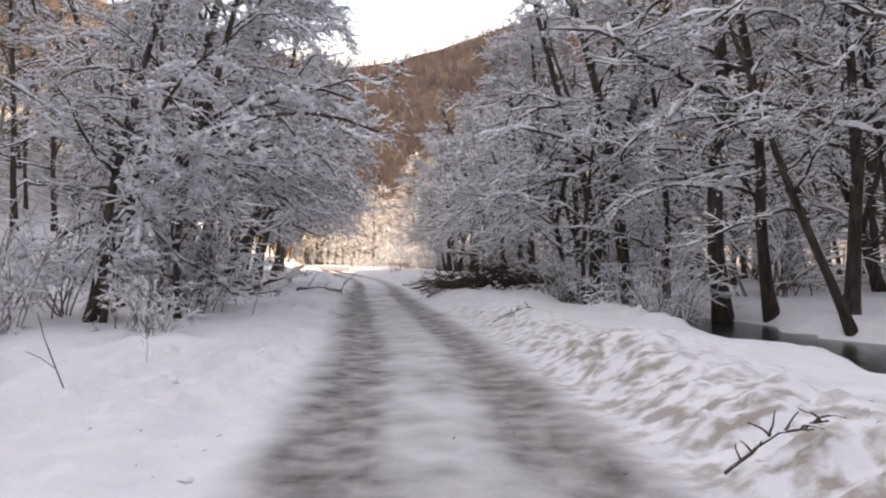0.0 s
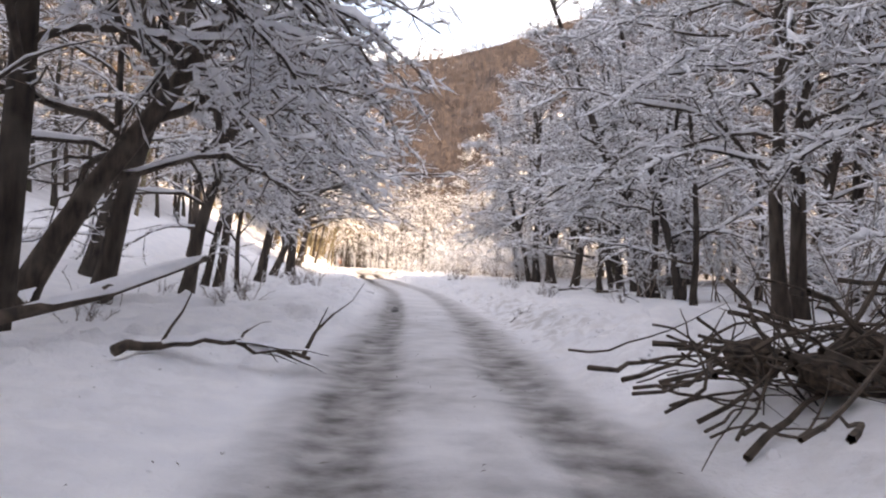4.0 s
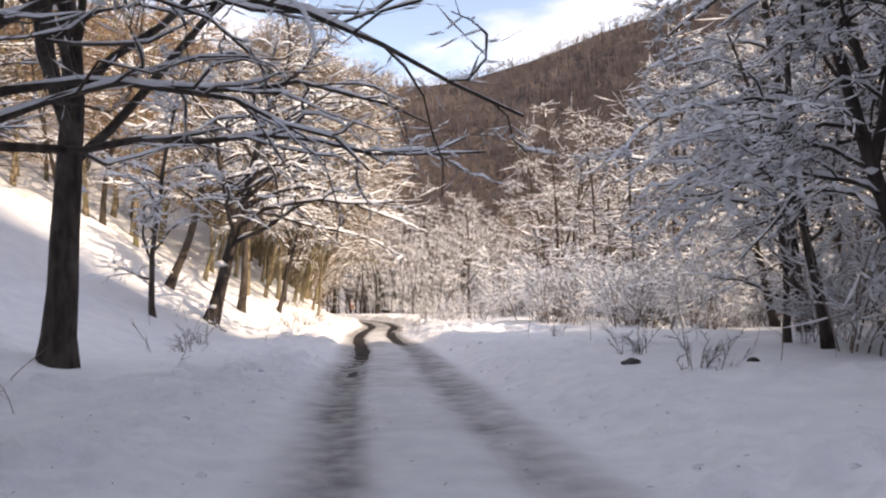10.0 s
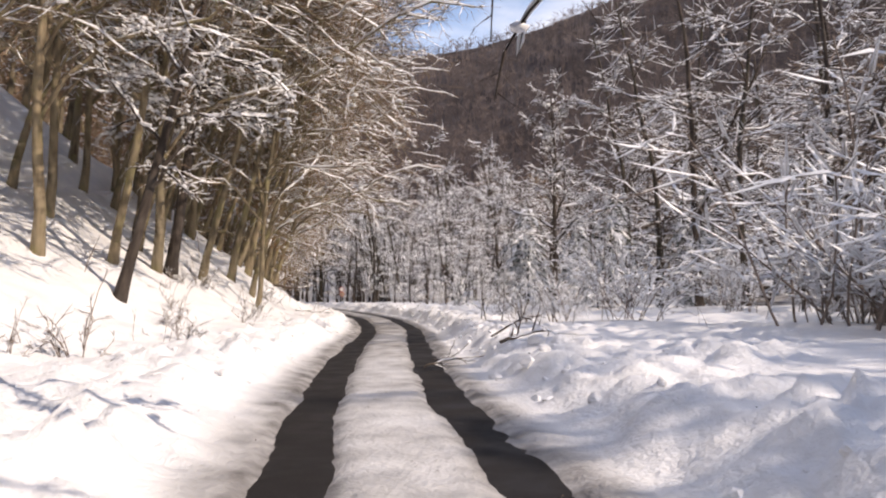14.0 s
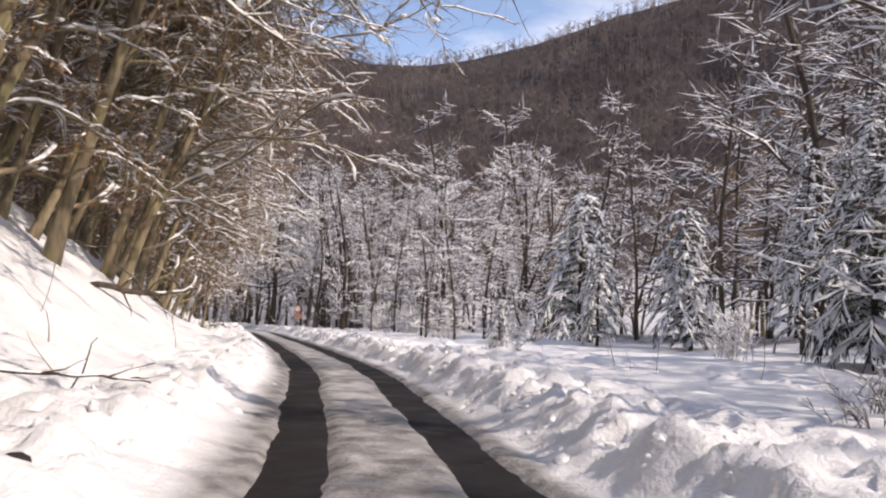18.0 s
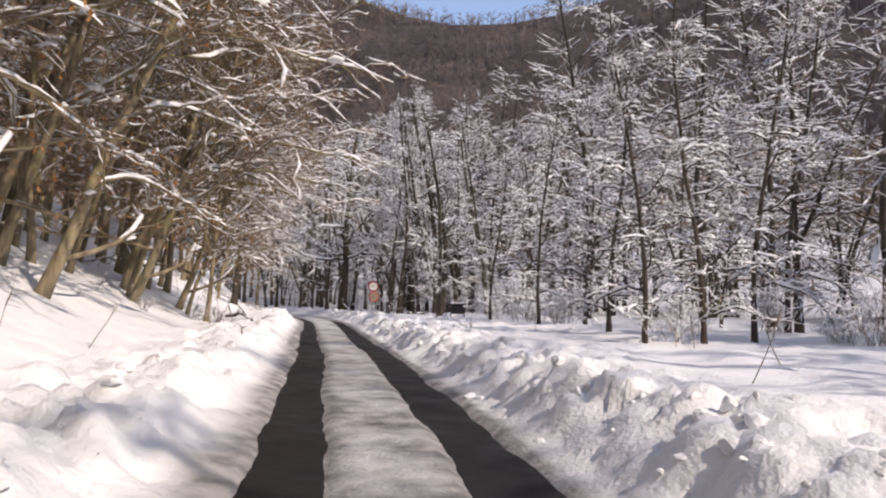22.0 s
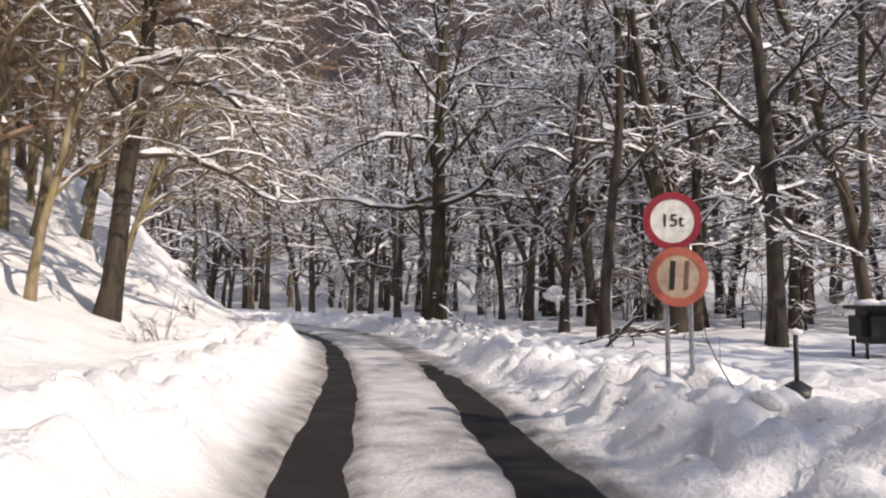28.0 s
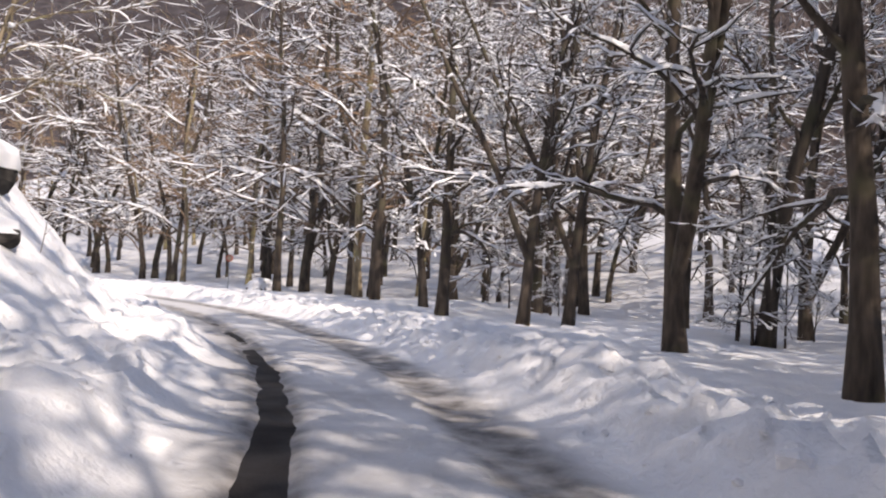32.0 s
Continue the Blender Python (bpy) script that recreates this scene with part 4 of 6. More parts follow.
slope_trees = [
    grow("hillside_tree", "brown leafless tree leaning over the lane with snow on its limbs", 21, H=11, r0=0.09, lean=(0.22, 0.05), bow=0.1, n_limb=20, low=0.2, reach=5.8, rise=40, droop=1.2, subs=10, twigs=12, snow=0.028, snow_chance=0.5, twig_snow=0.12, thick=1.2, clumps=3, kink=0.2, **K),
    grow("hillside_tree", "brown leafless tree arching from a snowy slope", 22, H=12, r0=0.092, lean=(0.14, -0.08), bow=0.1, forks=1, fork_at=0.3, n_limb=17, low=0.2, reach=5.8, rise=42, droop=1.25, subs=10, twigs=12, snow=0.028, snow_chance=0.5, twig_snow=0.12, thick=1.2, clumps=3, kink=0.2, **K),
    grow("hillside_tree", "brown tree with withered orange leaves above the snow", 23, H=9, r0=0.11, lean=(0.35, 0.1), bow=0.2, n_limb=15, low=0.1, reach=3.8, rise=12, droop=0.8, subs=8, twigs=9, snow=0.035, snow_chance=0.35, twig_snow=0.2, leaves=0.5, thick=1.2, **K),
]
arching = grow("hillside_tree", "tall brown leafless tree arching high over the lane", 24, H=12.5, r0=0.1, lean=(0.24, -0.04), bow=-0.1, n_limb=24, low=0.4, reach=6.6, rise=24, droop=0.75, subs=10, twigs=12, snow=0.028, snow_chance=0.5, twig_snow=0.12, thick=1.2, clumps=3, kink=0.2, **K)
K = dict(bark_mat=BARK_GREY, twig_mat=TWIG_GREY, group=C_WOOD)
wood_trees = [
    grow("beech_tree", "tall straight bare tree with thin snow-lined branches", 31, H=16, r0=0.18, lean=(0.02, 0.03), n_limb=18, low=0.16, reach=3.8, rise=36, droop=0.7, twig=0.4, subs=8, twigs=9, snow=0.04, snow_chance=0.68, **K),
    grow("beech_tree", "slim bare tree forked low among deep snow", 32, H=15, r0=0.15, lean=(0.08, -0.04), forks=1, fork_at=0.12, n_limb=14, low=0.18, reach=3.3, rise=40, droop=0.7, twig=0.4, subs=8, twigs=8, snow=0.04, snow_chance=0.68, **K),
    grow("beech_tree", "multi-stemmed bare tree with snowy arching limbs", 33, H=14, r0=0.18, lean=(-0.06, 0.05), forks=2, fork_at=0.1, n_limb=11, low=0.14, reach=4.2, rise=38, droop=0.8, twig=0.4, subs=8, twigs=8, snow=0.042, snow_chance=0.7, **K),
]
slim = [
    grow("slim_tree", "thin bare tree with clumps of snow on short branches", 41, H=10, r0=0.075, n_limb=22, low=0.08, reach=2.1, rise=8, droop=0.7, subs=7, twigs=7, twig=0.4, snow=0.032, snow_chance=0.75, clumps=1, bark_mat=BARK_DARK, twig_mat=TWIG_GREY, group="thin trees beside the snowfield"),
    grow("slim_tree", "young bare tree with snow-lined upswept branches", 42, H=6.5, r0=0.06, n_limb=15, low=0.22, reach=2.3, rise=38, droop=0.4, subs=7, twigs=7, twig=0.4, snow=0.032, snow_chance=0.75, clumps=1, bark_mat=BARK_GREY, twig_mat=TWIG_GREY, group="thin trees beside the snowfield"),
]
FAR = dict(split=False, segs=4, twig=0.95, thick=1.9, pads=1, clumps=2)
far_trees = [
    grow("woodland_tree", "leafless tree of the valley wood dusted with snow", 51, H=14, r0=0.13, n_limb=13, low=0.12, reach=3.8, rise=20, droop=0.6, subs=6, twigs=8, snow=0.04, snow_chance=0.42, bark_mat=BARK_GREY, twig_mat=TWIG_GREY, group="valley woodland", **FAR),
    grow("woodland_tree", "dark leafless tree of the valley wood with snow", 52, H=13, r0=0.13, forks=1, fork_at=0.25, n_limb=10, low=0.12, reach=4.0, rise=15, droop=0.8, subs=6, twigs=8, snow=0.04, snow_chance=0.42, bark_mat=BARK_DARK, twig_mat=TWIG_DARK, group="valley woodland", **FAR),
]
far_brown = [
    grow("woodland_tree", "brown leafless tree high on the hillside", 53, H=13, r0=0.12, lean=(0.15, 0), n_limb=14, low=0.1, reach=3.6, rise=30, droop=0.5, subs=6, twigs=9, snow=0.05, snow_chance=0.2, twig_snow=0.25, bark_mat=BARK_BROWN, twig_mat=TWIG_BROWN, group="hillside woodland", **FAR),
    grow("woodland_tree", "slender brown leafless tree on the snowy hillside", 54, H=14, r0=0.11, lean=(0.1, 0.05), forks=1, fork_at=0.2, n_limb=11, low=0.1, reach=3.2, rise=36, droop=0.4, subs=6, twigs=9, snow=0.05, snow_chance=0.2, twig_snow=0.2, bark_mat=BARK_BROWN, twig_mat=TWIG_BROWN, group="hillside woodland", **FAR),
]
FAR = dict(split=False, segs=3, twig=1.5, thick=3.6, pads=0)
deep_grey = grow("woodland_tree", "leafless tree", 55, H=14, r0=0.13, n_limb=11, low=0.1, reach=3.8, rise=22, droop=0.6, subs=5, twigs=4, snow=0.07, snow_chance=0.6, bark_mat=BARK_GREY, twig_mat=TWIG_GREY, **FAR)
deep_brown = grow("woodland_tree", "leafless tree", 56, H=14, r0=0.12, lean=(0.1, 0), n_limb=12, low=0.1, reach=3.6, rise=32, droop=0.5, subs=5, twigs=4, snow=0.06, snow_chance=0.14, twig_snow=0.25, bark_mat=BARK_BROWN, twig_mat=TWIG_BROWN, **FAR)
firs = [conifer("young_conifer", "young drooping conifer bowed under thick snow", 61, 5.4, 2.2, 0.045, 13, 7, group="snowy conifers beside the field"),
        conifer("young_conifer", "tall conifer coated with snow", 62, 9.5, 2.2, 0.05, 17, 6, group="snowy conifers beside the field")]
bushes = [shrub("shrub", "leafless shrub thickly coated with fresh snow", 71, 2.6, 18, 0.042, 0.42, group="snowy shrubs along the field edge"),
          shrub("shrub", "bent thicket of thin stems weighed down by snow", 72, 3.4, 16, 0.042, 0.6, group="snowy shrubs along the field edge"),
          shrub("shrub", "small bare shrub poking through snow", 73, 1.1, 9, 0.016, 0.5, group="bare shrubs in the snow", twigs=4)]
PATTERNS = [deep_grey, deep_brown, arching, *stout, *valley, *over, *slope_trees, *wood_trees, *slim, *far_trees, *far_brown, *firs, *bushes]

rng = np.random.default_rng(7)
# valley trees by the first stretch, one by one
VALLEY_SPOTS_A = ((1, 7.4, 19.3, 100, 0.9), (0, 5.5, 21.6, 80, 1.1), (0, 7.3, 29.7, 150, 0.9), (2, 7.1, 23.4, 120, 1.1), (2, 6.6, 20.6, 0, 1.1), (0, 9.1, 16.5, 0, 0.9),
    (2, 6.9, 27.5, 60, 1.1), (0, 9.5, 12.5, 90, 1.1), (3, 4.6, 23.2, 190, 1.05), (2, 4.2, 21.8, 300, 0.8), (1, -6.9, 14.4, 0, 0.75), (2, -5.7, 15.9, 30, 0.7),
    (0, -9.5, 9.0, 0, 1.1), (2, -8.5, 19.5, 20, 0.9), (3, -10.3, 25.5, 20, 1.0))
VALLEY_SPOTS_B = ((3, 6.5, 33.5, 150, 1.0), (0, 4.8, 38.5, 200, 1.0), (2, 3.4, 42, 100, 0.9), (0, -11.8, 47.0, 20, 0.9), (2, -9.8, 43.5, 10, 0.75), 
    (1, -13.3, 41.1, 0, 1.0), (0, -12.0, 30.5, 20, 1.1), (1, 1.8, 61.3, 20, 1.1), (3, 0.3, 61.3, 100, 0.95),
    (2, 2.4, 60.4, 60, 1.1), (2, -0.3, 61.9, 180, 0.9), (2, -0.1, 69.1, 0, 0.8), (0, 4.4, 62.3, 100, 0.7))
VALLEY_SPOTS_C = ((1, 4.5, 55.7, 200, 1.1), (2, 2.6, 53.5, 50, 1.1), (0, 3.6, 49.8, 170, 1.15), (0, 4.5, 50.7, 20, 0.9), (2, 3.5, 46.9, 0, 1.1), (3, 6.2, 50.2, 60, 0.9),
    (1, 9.2, 49, 260, 1.0), (3, 1.6, 71.0, 170, 1.0), (2, -0.4, 72.6, 120, 0.8), (0, 6.5, 67, 30, 1.0), (1, 4.5, 77.5, 200, 1.0), (1, -18.7, 83.6, 0, 1.0),
    (0, -20.1, 83.7, 20, 0.85), (2, -18.2, 77.5, 30, 0.9), (3, -19.6, 90.0, 20, 0.8), (2, -20.6, 93.7, 10, 0.9))
VALLEY_SPOTS_D = ((0, -21.6, 100.4, 0, 0.9), (2, -21.4, 82.7, 30, 0.9))
# trunks that lean: kind, place, lean, turn, size
LEANING = ((0, 7.4, 19.4, -0.08, 0.03, 60, 1.1), (2, 8.1, 14.6, -0.29, 0.16, 90, 0.8), (2, -7.7, 16.0, 0.17, 0.08, 30, 0.9),
           (0, 1.2, 62.0, -0.14, 0.03, 200, 0.95), (1, 2.5, 62.6, 0.14, -0.03, 20, 0.95), (0, 4.7, 56.6, -0.11, 0.04, 120, 1.1), (0, 3.7, 49.8, -0.19, 0.08, 300, 1.0), (1, 5.2, 50.6, 0.05, 0.0, 80, 0.9),
           (2, 3.5, 56.3, -0.16, 0.05, 0, 0.8), (1, 0.6, 66.5, -0.02, 0.0, 250, 1.05), (2, -0.4, 70.3, -0.08, 0.02, 0, 0.85),
           (0, -21.6, 85.3, 0.3, 0.2, 0, 0.85), (1, -19.7, 88.7, 0.09, 0.05, 30, 0.85), (2, -20.0, 95.0, 0.22, 0.09, 0, 0.95), (0, 6.3, 27.8, -0.06, 0.03, 150, 1.0), (2, 6.0, 28.6, -0.27, 0.13, 0, 0.8))
for k, x, y, lx, ly, rot, size in LEANING:
    place(stout[k], x, y, rot, size, (lx, ly))
for k, x, y, rot, size in (*VALLEY_SPOTS_A, *VALLEY_SPOTS_B, *VALLEY_SPOTS_C, *VALLEY_SPOTS_D):
    if all((x - q[1]) ** 2 + (y - q[2]) ** 2 > 3.2 for q in LEANING) and (x + 18.5) ** 2 + (y - 82.3) ** 2 > 9:
        place(valley[k], x, y, rot, size)
# the leaning trunk at the left and the forked one
lean_tree = grow("leaning_tree", "thick dark leafless tree leaning towards the lane", 81, H=11, r0=0.24, lean=(0.5, 0.06), bow=0.1, n_limb=17, low=0.26, reach=5.8, rise=16, droop=0.6, subs=10, twigs=9, snow=0.03, bias=(0.5, 0), bark_mat=BARK_DARK, twig_mat=TWIG_DARK, trunk_snow=0.15)
lean_tree.matrix_basis = pose(-10.4, 33.6, ground_at(-10.4, 33.6), 0, 0, 0)
for seed, x, y, turn, size in ((87, -7.6, 15.6, -6, 1.0), (88, -7.0, 15.0, -22, 0.8), (89, -8.3, 17.4, 12, 1.1)):
    bent = grow("bent_tree", "thin dark stem arched to the ground under hanging snow", seed, H=9, r0=0.085, lean=(0.25, 0.0), bow=-2.3, n_limb=17, low=0.3, reach=2.2, rise=-45, droop=0.9, subs=7, twigs=7, twig=0.3, snow=0.055, twig_snow=1.0, clumps=4, pads=7, bark_mat=BARK_DARK, twig_mat=TWIG_DARK, trunk_snow=0.2, group="arched snowy stems by the lane")
    bent.matrix_basis = pose(x, y, ground_at(x, y), 0, 0, turn) @ Matrix.Scale(size, 4)
fork_tree = grow("forked_tree", "dark forked tree bending over the snowy verge", 82, H=9, r0=0.22, lean=(0.35, 0.0), bow=0.35, forks=1, fork_at=0.27, n_limb=15, low=0.38, reach=6.8, rise=24, droop=0.8, subs=11, twigs=9, snow=0.032, bias=(0.6, -0.2), bark_mat=BARK_DARK, twig_mat=TWIG_DARK, trunk_snow=0.2)
fork_tree.matrix_basis = pose(-14.7, 62.8, ground_at(-14.7, 62.8), 0, 0, 10)

canopy_tree = grow("roadside_tree", "dark tree stretching a wide bare canopy over the lane", 85, H=11, r0=0.31, lean=(0.03, 0.0), n_limb=22, low=0.36, reach=8.6, rise=26, droop=0.75, subs=13, twigs=10, snow=0.034, snow_chance=0.55, twig_snow=0.35, limb_r=0.42, bias=(0.85, -0.45), bark_mat=BARK_DARK, twig_mat=TWIG_GREY, trunk_snow=0.35, clumps=2, pads=2, kink=0.13)
place(canopy_tree, -15.0, 67.8)
away(canopy_tree)
hanging_tree = grow("roadside_tree", "leaning dark tree hanging long twiggy branches over the lane", 86, H=9, r0=0.22, lean=(0.2, -0.1), n_limb=22, low=0.34, reach=8.8, rise=12, droop=0.5, subs=14, twigs=13, snow=0.034, snow_chance=0.6, twig_snow=0.45, limb_r=0.42, bias=(0.9, 0.0), clear=0.62, bark_mat=BARK_DARK, twig_mat=TWIG_GREY, trunk_snow=0.35, clumps=2, pads=2, kink=0.13)
hanging_tree.matrix_basis = pose(-12.3, 53.0, ground_at(-12.3, 53.0), 0, 0, 46)
lane_tree = grow("roadside_tree", "dark tree sweeping heavy snow-laden limbs over the lane", 83, H=10.5, r0=0.27, lean=(0.3, 0.1), bow=-0.15, forks=1, fork_at=0.45, n_limb=18, low=0.3, reach=7.4, rise=16, droop=0.75, subs=11, twigs=10, snow=0.055, snow_chance=0.9, twig_snow=0.3, limb_r=0.5, bias=(0.75, -0.15), bark_mat=BARK_DARK, twig_mat=TWIG_GREY, trunk_snow=0.4, clumps=2, pads=2, kink=0.13)
lane_tree.matrix_basis = pose(-18.5, 82.3, ground_at(-18.5, 82.3), 0, 0, 10)

# hillside trees along the sunny bank
for x, y, lx, ly, size in ((-25.1, 119.5, 0.0, 0.05, 1.35), (-21.3, 105.9, -0.06, 0.04, 1.1), (-33.9, 141.8, -0.05, 0.05, 1.25), (-36.2, 144.9, 0.0, 0.1, 1.3)):
    place(slope_trees[0], x, y, toward_road(x, y), size, (lx, ly))
for k, x, y, size in ((1, -20.4, 104.2, 0.95), (2, -24.2, 112.0, 1.0), (2, -25.6, 116.5, 1.0), (2, -27.6, 121.0, 1.1)):
    place(slope_trees[k], x, y, toward_road(x, y) + rng.normal(0, 10), size)
for yc in np.r_[np.arange(94, 128, 1.9), np.arange(129, 158, 3.4)]:
    x, y = at_road(yc + rng.normal(0, 0.6), -(float(key(yc, (95, 6.4), (105, 7.6), (140, 7.6), (152, 6.4))) + 3.2 * rng.random()))
    place(slope_trees[int(rng.integers(0, 2)) if rng.random() < 0.85 else 2], x, y, toward_road(x, y) + rng.normal(0, 22), 1.05 + 0.45 * rng.random())
for yc, d, size in ((101, -6.6, 1.4), (107, -8.2, 1.55), (114, -8.6, 1.6), (122, -8.8, 1.65), (130, -8.4, 1.65), (138, -8.0, 1.6), (146, -7.0, 1.55), (153, -7.0, 1.4)):
    x, y = at_road(yc, d)
    place(slope_trees[int(yc) % 2], x, y, toward_road(x, y) + rng.normal(0, 12), size)
for yc, size in ((103, 1.15), (108, 1.3), (112.5, 1.4), (117, 1.45), (122, 1.45), (127, 1.4)):
    x, y = at_road(yc, -5.9)
    place(arching, x, y, toward_road(x, y) + rng.normal(0, 10), size, (-0.08, 0))
for k, yc in enumerate(np.r_[np.arange(99, 128, 3.2), np.arange(130, 154, 7.5)]):
    x, y = at_road(yc + rng.normal(0, 0.5), -(float(key(yc, (99, 6.6), (112, 7.2), (140, 7.4), (153, 6.6))) + 1.2 * rng.random()))
    place(arching, x, y, toward_road(x, y) + rng.normal(0, 16), 0.95 + 0.3 * rng.random())
for x, y, k, size in ((-44.0, 167.0, 0, 1.0), (-46.5, 170.0, 1, 1.0), (-49.5, 172.0, 0, 1.1), (-52.0, 175.0, 1, 1.1), (-55.0, 177.0, 0, 1.0), (-47.0, 165.0, 1, 1.2), (-51.0, 168.5, 0, 1.3), (-56.0, 173.0, 1, 1.2), (-60.0, 178.5, 0, 1.1), (-43.5, 162.5, 1, 1.1), (-58.5, 181.5, 1, 1.0), (-64.0, 184.5, 0, 1.1)):
    place(slope_trees[k], x, y, rng.random() * 360 if x < -50 else toward_road(x, y) + rng.normal(0, 25), size)
for x, y, k, size in ((-33.0, 145.0, 1, 0.9), (-34.4, 146.2, 0, 0.8), (-43.5, 166.5, 0, 0.7)):
    place(slope_trees[k], x, y, toward_road(x, y) + rng.normal(0, 15), size)

bank_tree = grow("bank_tree", "thick brown leaning trunk with heavy snowy boughs on the bank", 84, H=11, r0=0.2, lean=(0.12, 0.08), n_limb=14, low=0.3, reach=3.7, rise=14, droop=0.35, subs=9, twigs=9, snow=0.05, snow_chance=0.85, twig_snow=0.2, bias=(0.6, 0.1), limb_r=0.45, bark_mat=BARK_GREY, twig_mat=TWIG_BROWN, trunk_snow=0.2, clumps=3, kink=0.19)
bank_tree.matrix_basis = pose(-40.4, 162.3, ground_at(-40.4, 162.3), 0, 0, 0)
for yc, size in ((124, 1.1), (130, 1.2), (136, 1.2), (143, 1.25), (150, 1.15)):
    x, y = at_road(yc, -6.0)
    place(slope_trees[2], x, y, toward_road(x, y) + rng.normal(0, 15), size)
place(slope_trees[0], -40.6, 160.7, toward_road(-40.6, 160.7), 0.9, (-0.15, -0.05))

# right side of the sunny stretch
for x, y, k, size in ((-12.7, 102.6, 1, 0.33), (-12.2, 101.9, 1, 0.3), (-12.9, 104.0, 1, 0.28), (-21.7, 148.1, 0, 0.9), (-18.9, 138.5, 0, 0.85), (-17.5, 139.3, 0, 0.9), (-19.6, 161.5, 0, 1.35), (-19.5, 142.5, 0, 0.9), (-22.8, 159.2, 0, 1.1),
                      (-16.0, 141.0, 0, 1.0), (-14.0, 145.5, 0, 1.2), (-24.0, 153.0, 0, 0.8), (-20.0, 152.0, 0, 1.1), (-15.0, 150.5, 1, 1.2), (-27.4, 158.8, 1, 0.6), (-8.0, 115.5, 1, 0.9), (-3.0, 104.0, 1, 1.0)):
    place(slim[k], x, y, rng.random() * 360, size)
for x, y, k, size in ((-11.1, 140.2, 0, 1.55), (-7.2, 133.6, 0, 1.2), (-15.4, 127.0, 0, 0.35), (-11.0, 134.5, 1, 0.62), (-5.5, 126.5, 1, 0.75), (-7.0, 119.0, 0, 1.15), (-3.0, 117.0, 0, 1.2)):
    place(firs[k], x, y, rng.random() * 360, size)
for _ in range(30):
    yc, d = 78 + 34 * rng.random(), 8.5 + 9 * rng.random()
    x, y = at_road(yc, d)
    place(bushes[int(rng.integers(0, 2))], x, y, rng.random() * 360, 0.7 + 0.6 * rng.random())
for _ in range(10):
    x, y = at_road(112 + 45 * rng.random(), 7.5 + 6 * rng.random())
    place(bushes[int(rng.integers(0, 2))], x, y, rng.random() * 360, 0.4 + 0.4 * rng.random())
for x, y, size in ((-11.6, 101.6, 0.4), (-10.6, 101.2, 0.55), (-9.0, 99.5, 0.7)):
    place(bushes[1], x, y, rng.random() * 360, size)

young = grow("young_tree", "young bare tree with upswept snow-lined branches beside the field", 43, H=8.5, r0=0.11, n_limb=17, low=0.2, reach=3.0, rise=42, droop=0.35, subs=8, twigs=8, twig=0.35, snow=0.028, snow_chance=0.8, clumps=1, bark_mat=BARK_DARK, twig_mat=TWIG_GREY)
young.matrix_basis = pose(-10.3, 108.6, ground_at(-10.3, 108.6), 0, 0, 30)

# the beech wood at the end
WOOD_SPOTS_A = ((-42.0, 184.0, 2, 0.9, 0), (-39.6, 180.4, 0, 0.8, 40), (-46.5, 189.0, 1, 0.95, 90), (-49.5, 190.5, 0, 0.9, 10), (-52.5, 195.0, 1, 1.0, 200), (-43.0, 190.5, 0, 0.9, 300),
    (-37.0, 184.0, 1, 0.9, 130), (-33.5, 176.5, 1, 0.9, 60), (-29.5, 172.0, 2, 0.9, 210), (-35.5, 190.0, 0, 1.0, 20),
    (-40.3, 195.0, 2, 1.0, 80), (-28.5, 165.5, 0, 0.9, 0), (-26.0, 169.0, 1, 1.0, 150), (-58.0, 200.0, 0, 0.9, 0))
WOOD_SPOTS_B = ((-62.5, 203.0, 1, 0.95, 40), (-55.5, 203.5, 2, 0.9, 70), (-48.0, 199.5, 0, 1.0, 120), (-67.0, 207.0, 0, 0.9, 30), (-31.0, 182.5, 0, 1.0, 10))
for x, y, k, size, rot in (*WOOD_SPOTS_A, *WOOD_SPOTS_B):
    place(wood_trees[k], x, y, rot, size)
giant = grow("oak_tree", "massive mossy tree trunk with snowy spreading limbs beside the lane", 91, H=15, r0=0.30, lean=(0.02, 0.02), n_limb=16, low=0.29, reach=5.6, rise=12, droop=0.2, trunk_snow=0.3, limb_r=0.4, subs=10, twigs=7, snow=0.05, snow_chance=0.9, top_taper=0.22, bark_mat=BARK_MOSS, twig_mat=TWIG_GREY)
bough_rng = np.random.default_rng(92)
fork_snow = Mass()
for z0, dx, dy, size, lift in ((3.75, -0.87, -0.5, 4.8, 0.1), (4.1, 0.8, 0.45, 5.6, 0.3), (4.4, 0.2, -0.8, 3.4, 0.6), (4.6, -0.6, 0.6, 5.0, 0.5), (3.9, 0.9, -0.2, 4.8, 0.15)):
    line = wander(bough_rng, (0.12 * dx, 0.12 * dy, z0), (dx, dy, lift), size, 9, -0.1, 0.22)
    lr = 0.1 * np.linspace(1, 0.14, 10)
    bough = Mass()
    bough.tube(line, lr, 7)
    snow_on(fork_snow, bough_rng, line, lr, 0.055, 0.12, 1.0)
    for j in range(9):
        o, d = along(line, 0.2 + 0.78 * (j + bough_rng.random()) / 9)
        s_ = wander(bough_rng, o, d / np.linalg.norm(d) + bough_rng.normal(0, 0.6, 3), 1.4 * (0.4 + bough_rng.random()), 5, 0.1, 0.22)
        sr = np.linspace(0.025, 0.005, 6)
        bough.tube(s_, sr, 4)
        snow_on(fork_snow, bough_rng, s_, sr, 0.032, 0.055, 0.9)
    mesh_part("limb", bough.v, bough.f, BARK_MOSS, giant)
fork_snow.blob(bough_rng, (-0.12, -0.26, 3.65), 0.15)
